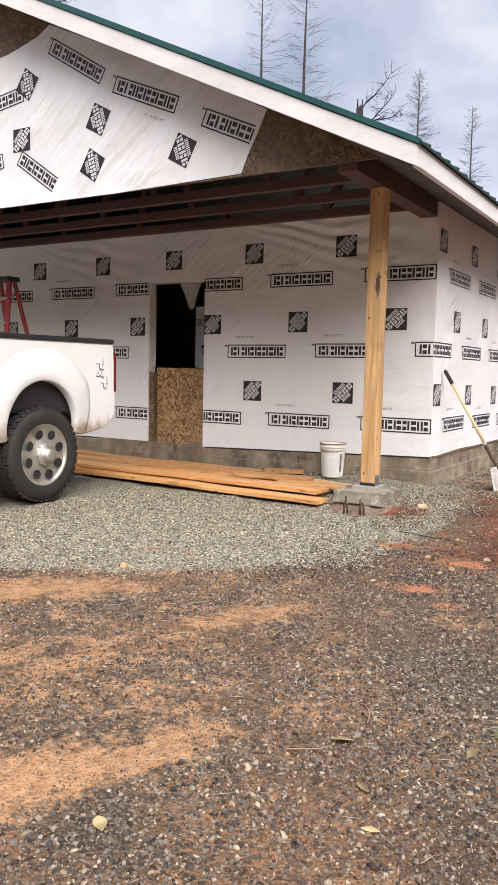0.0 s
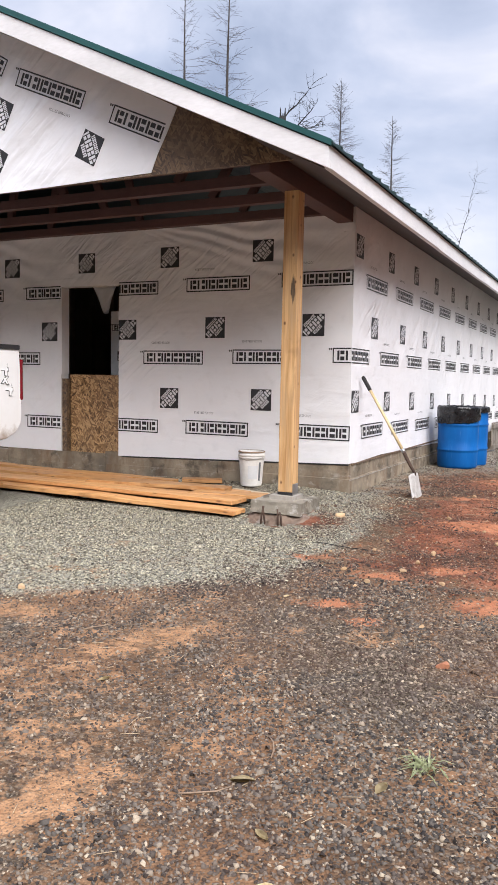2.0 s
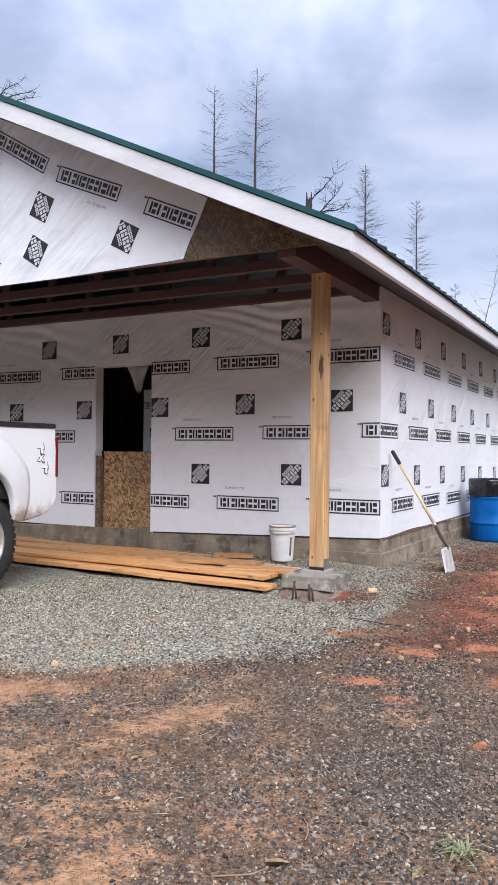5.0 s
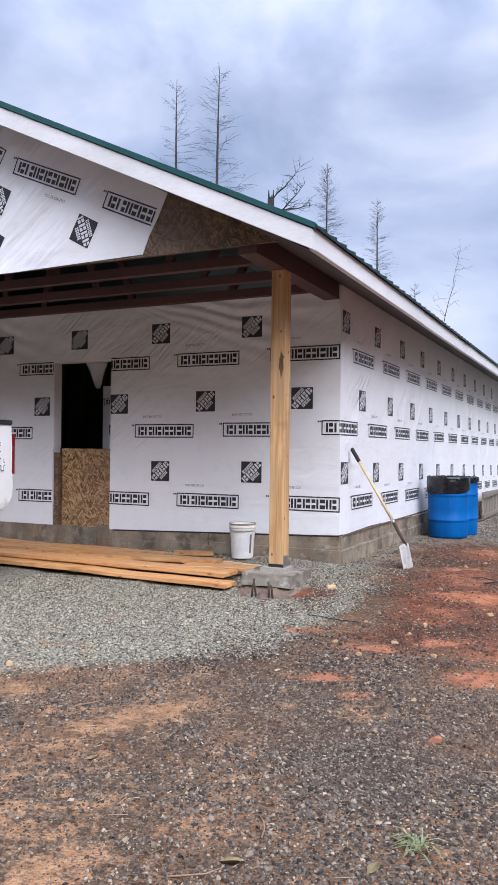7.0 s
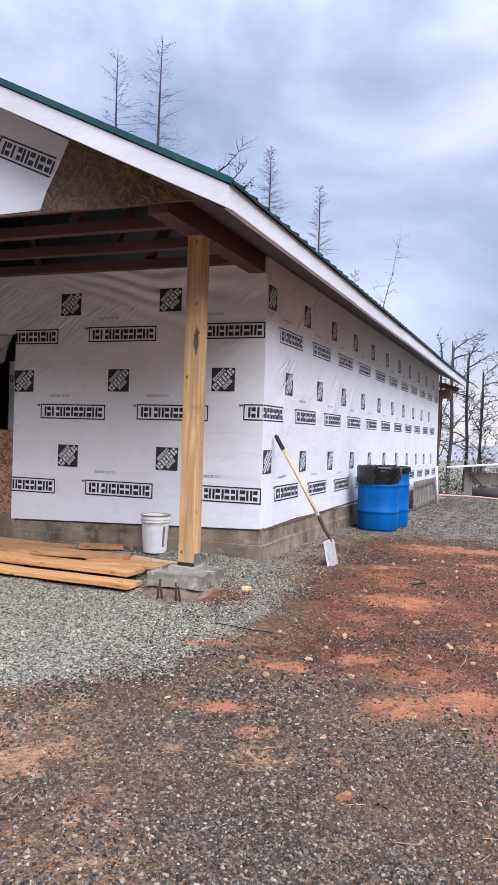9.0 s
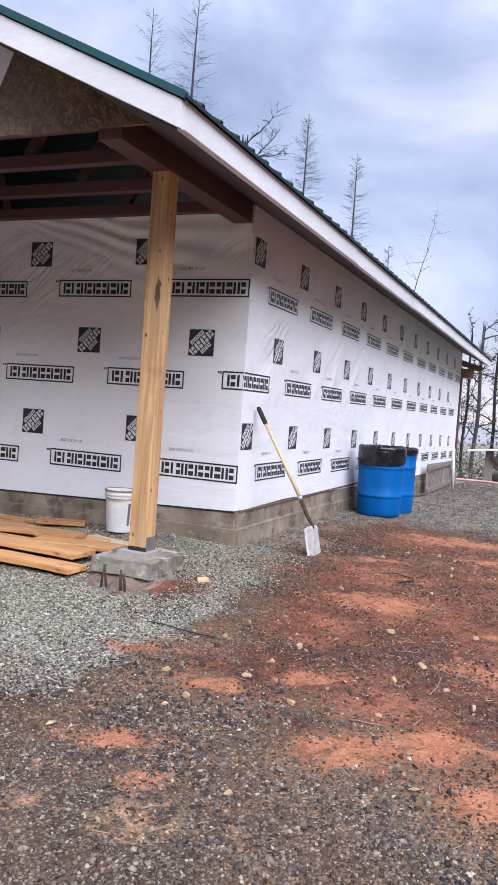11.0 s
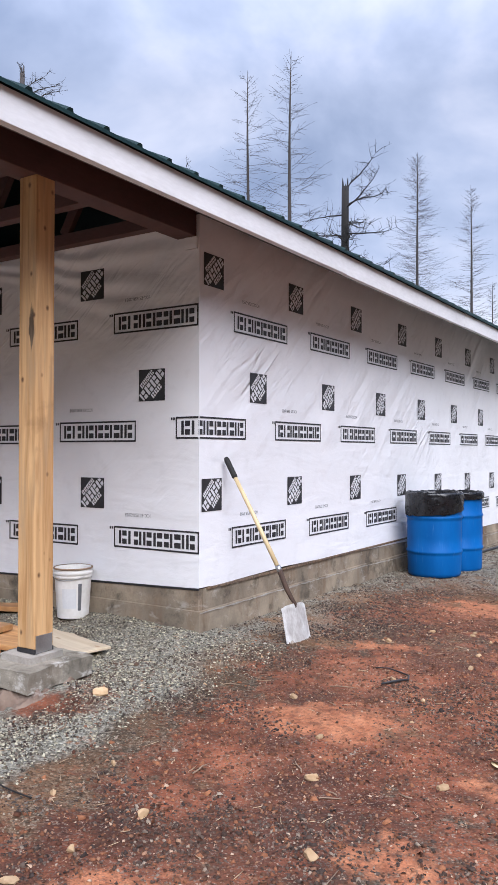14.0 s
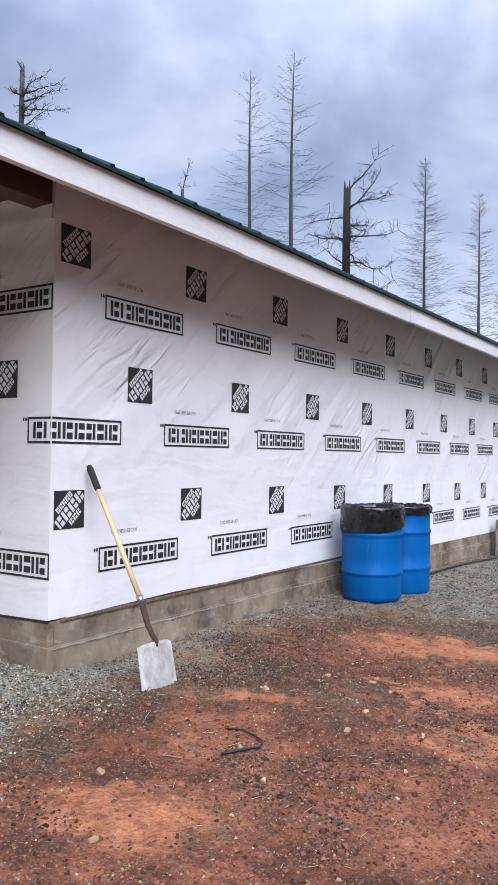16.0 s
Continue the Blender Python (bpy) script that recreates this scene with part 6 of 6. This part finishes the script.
for k in range(44):
    a, ln, tilt = rw.uniform(0, 6.28), rw.uniform(0.05, 0.15), rw.uniform(0.15, 0.8)
    c = Vector((rw.gauss(0, 0.02), rw.gauss(0, 0.02), 0))
    d = Vector((math.cos(a), math.sin(a), 0))
    s = Vector((-math.sin(a), math.cos(a), 0)) * rw.uniform(0.003, 0.0065)
    p = [c, c + d * ln * 0.5 + Vector((0, 0, ln * tilt * 0.6)), c + d * ln + Vector((0, 0, ln * tilt * 0.35))]
    b = bmesh.new()
    q = [b.verts.new(v) for v in (p[0] - s * 0.5, p[0] + s * 0.5, p[1] + s, p[1] - s, p[2])]
    b.faces.new(q[:4])
    b.faces.new((q[3], q[2], q[4]))
    bmesh.ops.solidify(b, geom=b.faces[:], thickness=0.0015)
    part("blade", b, GREEN_LEAF, weed)

# gravel: many small broken stones, one mesh for each colour
A3 = np.arange(3) * np.pi * 2 / 3
STONE_V = np.concatenate((np.stack((np.cos(A3), np.sin(A3), -0.25 + 0 * A3), 1), np.stack((0.72 * np.cos(A3 + 0.9), 0.72 * np.sin(A3 + 0.9), 0.55 + 0 * A3), 1)))
STONE_F = np.array([f for k in range(3) for f in ((k, (k + 1) % 3, 3 + k), ((k + 1) % 3, 3 + (k + 1) % 3, 3 + k))] + [(3, 4, 5)])


def gravel(name, label, mat, count, region, size, keep, seed):
    g = np.random.default_rng(seed)
    x, y = g.uniform(region[0], region[1], count), g.uniform(region[2], region[3], count)
    pale, clay, tan, bare = zones(x, y)
    patch = fbm(x * 2.3, y * 2.3, seed)
    ok = (g.random(count) < keep(pale, clay, tan, patch) * np.clip(1.45 - 1.6 * bare, 0.06, 1)) & ~((x < CORNER_X - 0.01) & (y > CORNER_Y - 0.02)) & ~((abs(x + 2.70) < 0.24) & (abs(y - 6.72) < 0.24)) & (np.hypot(x + 2.60, y - 6.50) > 0.24 + 0.12 * fbm(x * 5, y * 5, 4))
    x, y = x[ok], y[ok]
    n = len(x)
    r = size * np.exp(g.normal(0, 0.33, n)) * (1.0 + 0.5 * np.clip((y - 9) / 12, 0, 1))
    shape = g.uniform(0.8, 1.15, (n, 6, 1)) * STONE_V[None] * np.stack((g.uniform(0.85, 1.35, n), g.uniform(0.6, 0.95, n), g.uniform(0.55, 1.0, n)), 1)[:, None]
    shape += g.normal(0, 0.10, (n, 6, 3))
    q = np.stack((g.normal(size=n), 0.22 * g.normal(size=n), 0.22 * g.normal(size=n), g.normal(size=n)), 1)
    q /= np.linalg.norm(q, axis=1)[:, None]
    w, a, b, c = q.T
    rot = np.stack((1 - 2 * (b * b + c * c), 2 * (a * b - w * c), 2 * (a * c + w * b), 2 * (a * b + w * c), 1 - 2 * (a * a + c * c), 2 * (b * c - w * a), 2 * (a * c - w * b), 2 * (b * c + w * a), 1 - 2 * (a * a + b * b)), 1).reshape(n, 3, 3)
    v = np.einsum("nij,nkj->nki", rot, shape) * r[:, None, None]
    v += np.stack((x, y, ground_z(x, y) + r * 0.08), 1)[:, None]
    f = (STONE_F[None] + 6 * np.arange(n)[:, None, None]).reshape(-1, 3)
    me = bpy.data.meshes.new(name)
    me.vertices.add(n * 6)
    me.vertices.foreach_set("co", v.ravel())
    me.loops.add(f.size)
    me.loops.foreach_set("vertex_index", f.ravel())
    me.polygons.add(len(f))
    me.polygons.foreach_set("loop_start", np.arange(0, f.size, 3))
    me.update()
    me.materials.append(mat)
    tagged(new(name, me), label, "gravel", kind="stuff")


STONE_DARK = stone_material("dark_crushed_stone", ((0.0, (0.020, 0.018, 0.017)), (0.45, (0.094, 0.082, 0.070)), (0.80, (0.225, 0.19, 0.154)), (0.96, (0.42, 0.34, 0.245)), (1.0, (0.60, 0.50, 0.37))), 0.35)
STONE_PALE = stone_material("pale_crushed_stone", ((0.0, (0.036, 0.033, 0.025)), (0.3, (0.115, 0.104, 0.077)), (0.6, (0.35, 0.32, 0.232)), (1.0, (0.73, 0.67, 0.49))), 0.1)
STONE_GREY = stone_material("grey_crushed_stone", ((0.0, (0.022, 0.019, 0.016)), (0.5, (0.105, 0.092, 0.076)), (0.88, (0.29, 0.255, 0.21)), (1.0, (0.56, 0.50, 0.42))), 0.45)
STONE_BROWN = stone_material("brown_crushed_stone", ((0.0, (0.020, 0.014, 0.012)), (0.5, (0.060, 0.042, 0.034)), (0.85, (0.13, 0.092, 0.070)), (1.0, (0.40, 0.32, 0.24))), 0.2)
STONE_RED = stone_material("clay_stained_stone", ((0.0, (0.050, 0.023, 0.014)), (0.55, (0.19, 0.085, 0.046)), (0.9, (0.36, 0.19, 0.11)), (1.0, (0.62, 0.46, 0.33))))
STONE_CLOD = stone_material("damp_clay_clod", ((0.0, (0.070, 0.026, 0.014)), (0.6, (0.19, 0.074, 0.036)), (1.0, (0.38, 0.155, 0.072))))
gravel("dark_gravel", "dark crushed gravel scattered over the driveway", STONE_DARK, 200000, (-4.0, 2.0, 0.9, 5.8), 0.0070, lambda p, c, t, n: np.clip((1.1 - 1.6 * p) * (1.08 - 1.5 * t) * (1 - 1.7 * c) * (0.45 + 1.1 * n), 0, 1), 61)
gravel("fine_gravel", "fine grey grit between the larger gravel", STONE_DARK, 60000, (-3.2, 1.4, 0.9, 4.6), 0.0040, lambda p, c, t, n: np.clip((1.1 - 1.6 * p) * (1.12 - 0.9 * t) * (1 - 1.3 * c), 0, 0.7), 66)
gravel("pale_gravel", "pale grey crushed gravel on the porch pad", STONE_PALE, 140000, (-5.2, -1.2, 3.0, 8.2), 0.0060, lambda p, c, t, n: np.clip((p - 0.25) * 1.5, 0, 1), 62)
gravel("edge_gravel", "grey gravel along the side foundation", STONE_GREY, 130000, (-2.6, 1.6, 6.6, 25.0), 0.0080, lambda p, c, t, n: np.clip((p - 0.3) * 1.6, 0, 0.8), 63)
gravel("clay_gravel", "small reddish stones lying in the clay", STONE_RED, 110000, (-2.4, 1.8, 4.0, 13.0), 0.0055, lambda p, c, t, n: np.clip((c - 0.05) * 1.2 * (0.2 + 1.2 * n), 0, 0.6), 64)
gravel("dark_clay_gravel", "dark brown gravel scattered in the clay", STONE_BROWN, 170000, (-2.4, 1.8, 4.0, 11.5), 0.0064, lambda p, c, t, n: np.clip(4.0 * (n - 0.47), 0.03, 0.9), 65)

gravel("clay_clods", "damp red-brown clods of clay", STONE_CLOD, 16000, (-2.2, 1.8, 4.2, 11.0), 0.0095, lambda p, c, t, n: np.clip((c - 0.15) * 1.3 * (0.2 + 1.3 * n), 0, 0.8), 67)

# dry straw and bark bits strewn over the yard
sg = random.Random(31)
straw = Tubes()
for k in range(560):
    x, y = sg.uniform(-2.6, 1.5), sg.uniform(1.4, 10.0)
    a, ln = sg.uniform(0, math.pi), sg.uniform(0.015, 0.07)
    pts = [(x + q * ln * math.cos(a), y + q * ln * math.sin(a)) for q in (-0.5, 0.1, 0.5)]
    straw.add([(px, py + 0.004 * i, float(ground_z(px, py)) + 0.007) for i, (px, py) in enumerate(pts)], [0.0011, 0.0015, 0.0009], 4)
tagged(new("straw", straw.mesh("straw", STRAW)), "dry straw and bark bits strewn over gravel", "straw", kind="stuff")
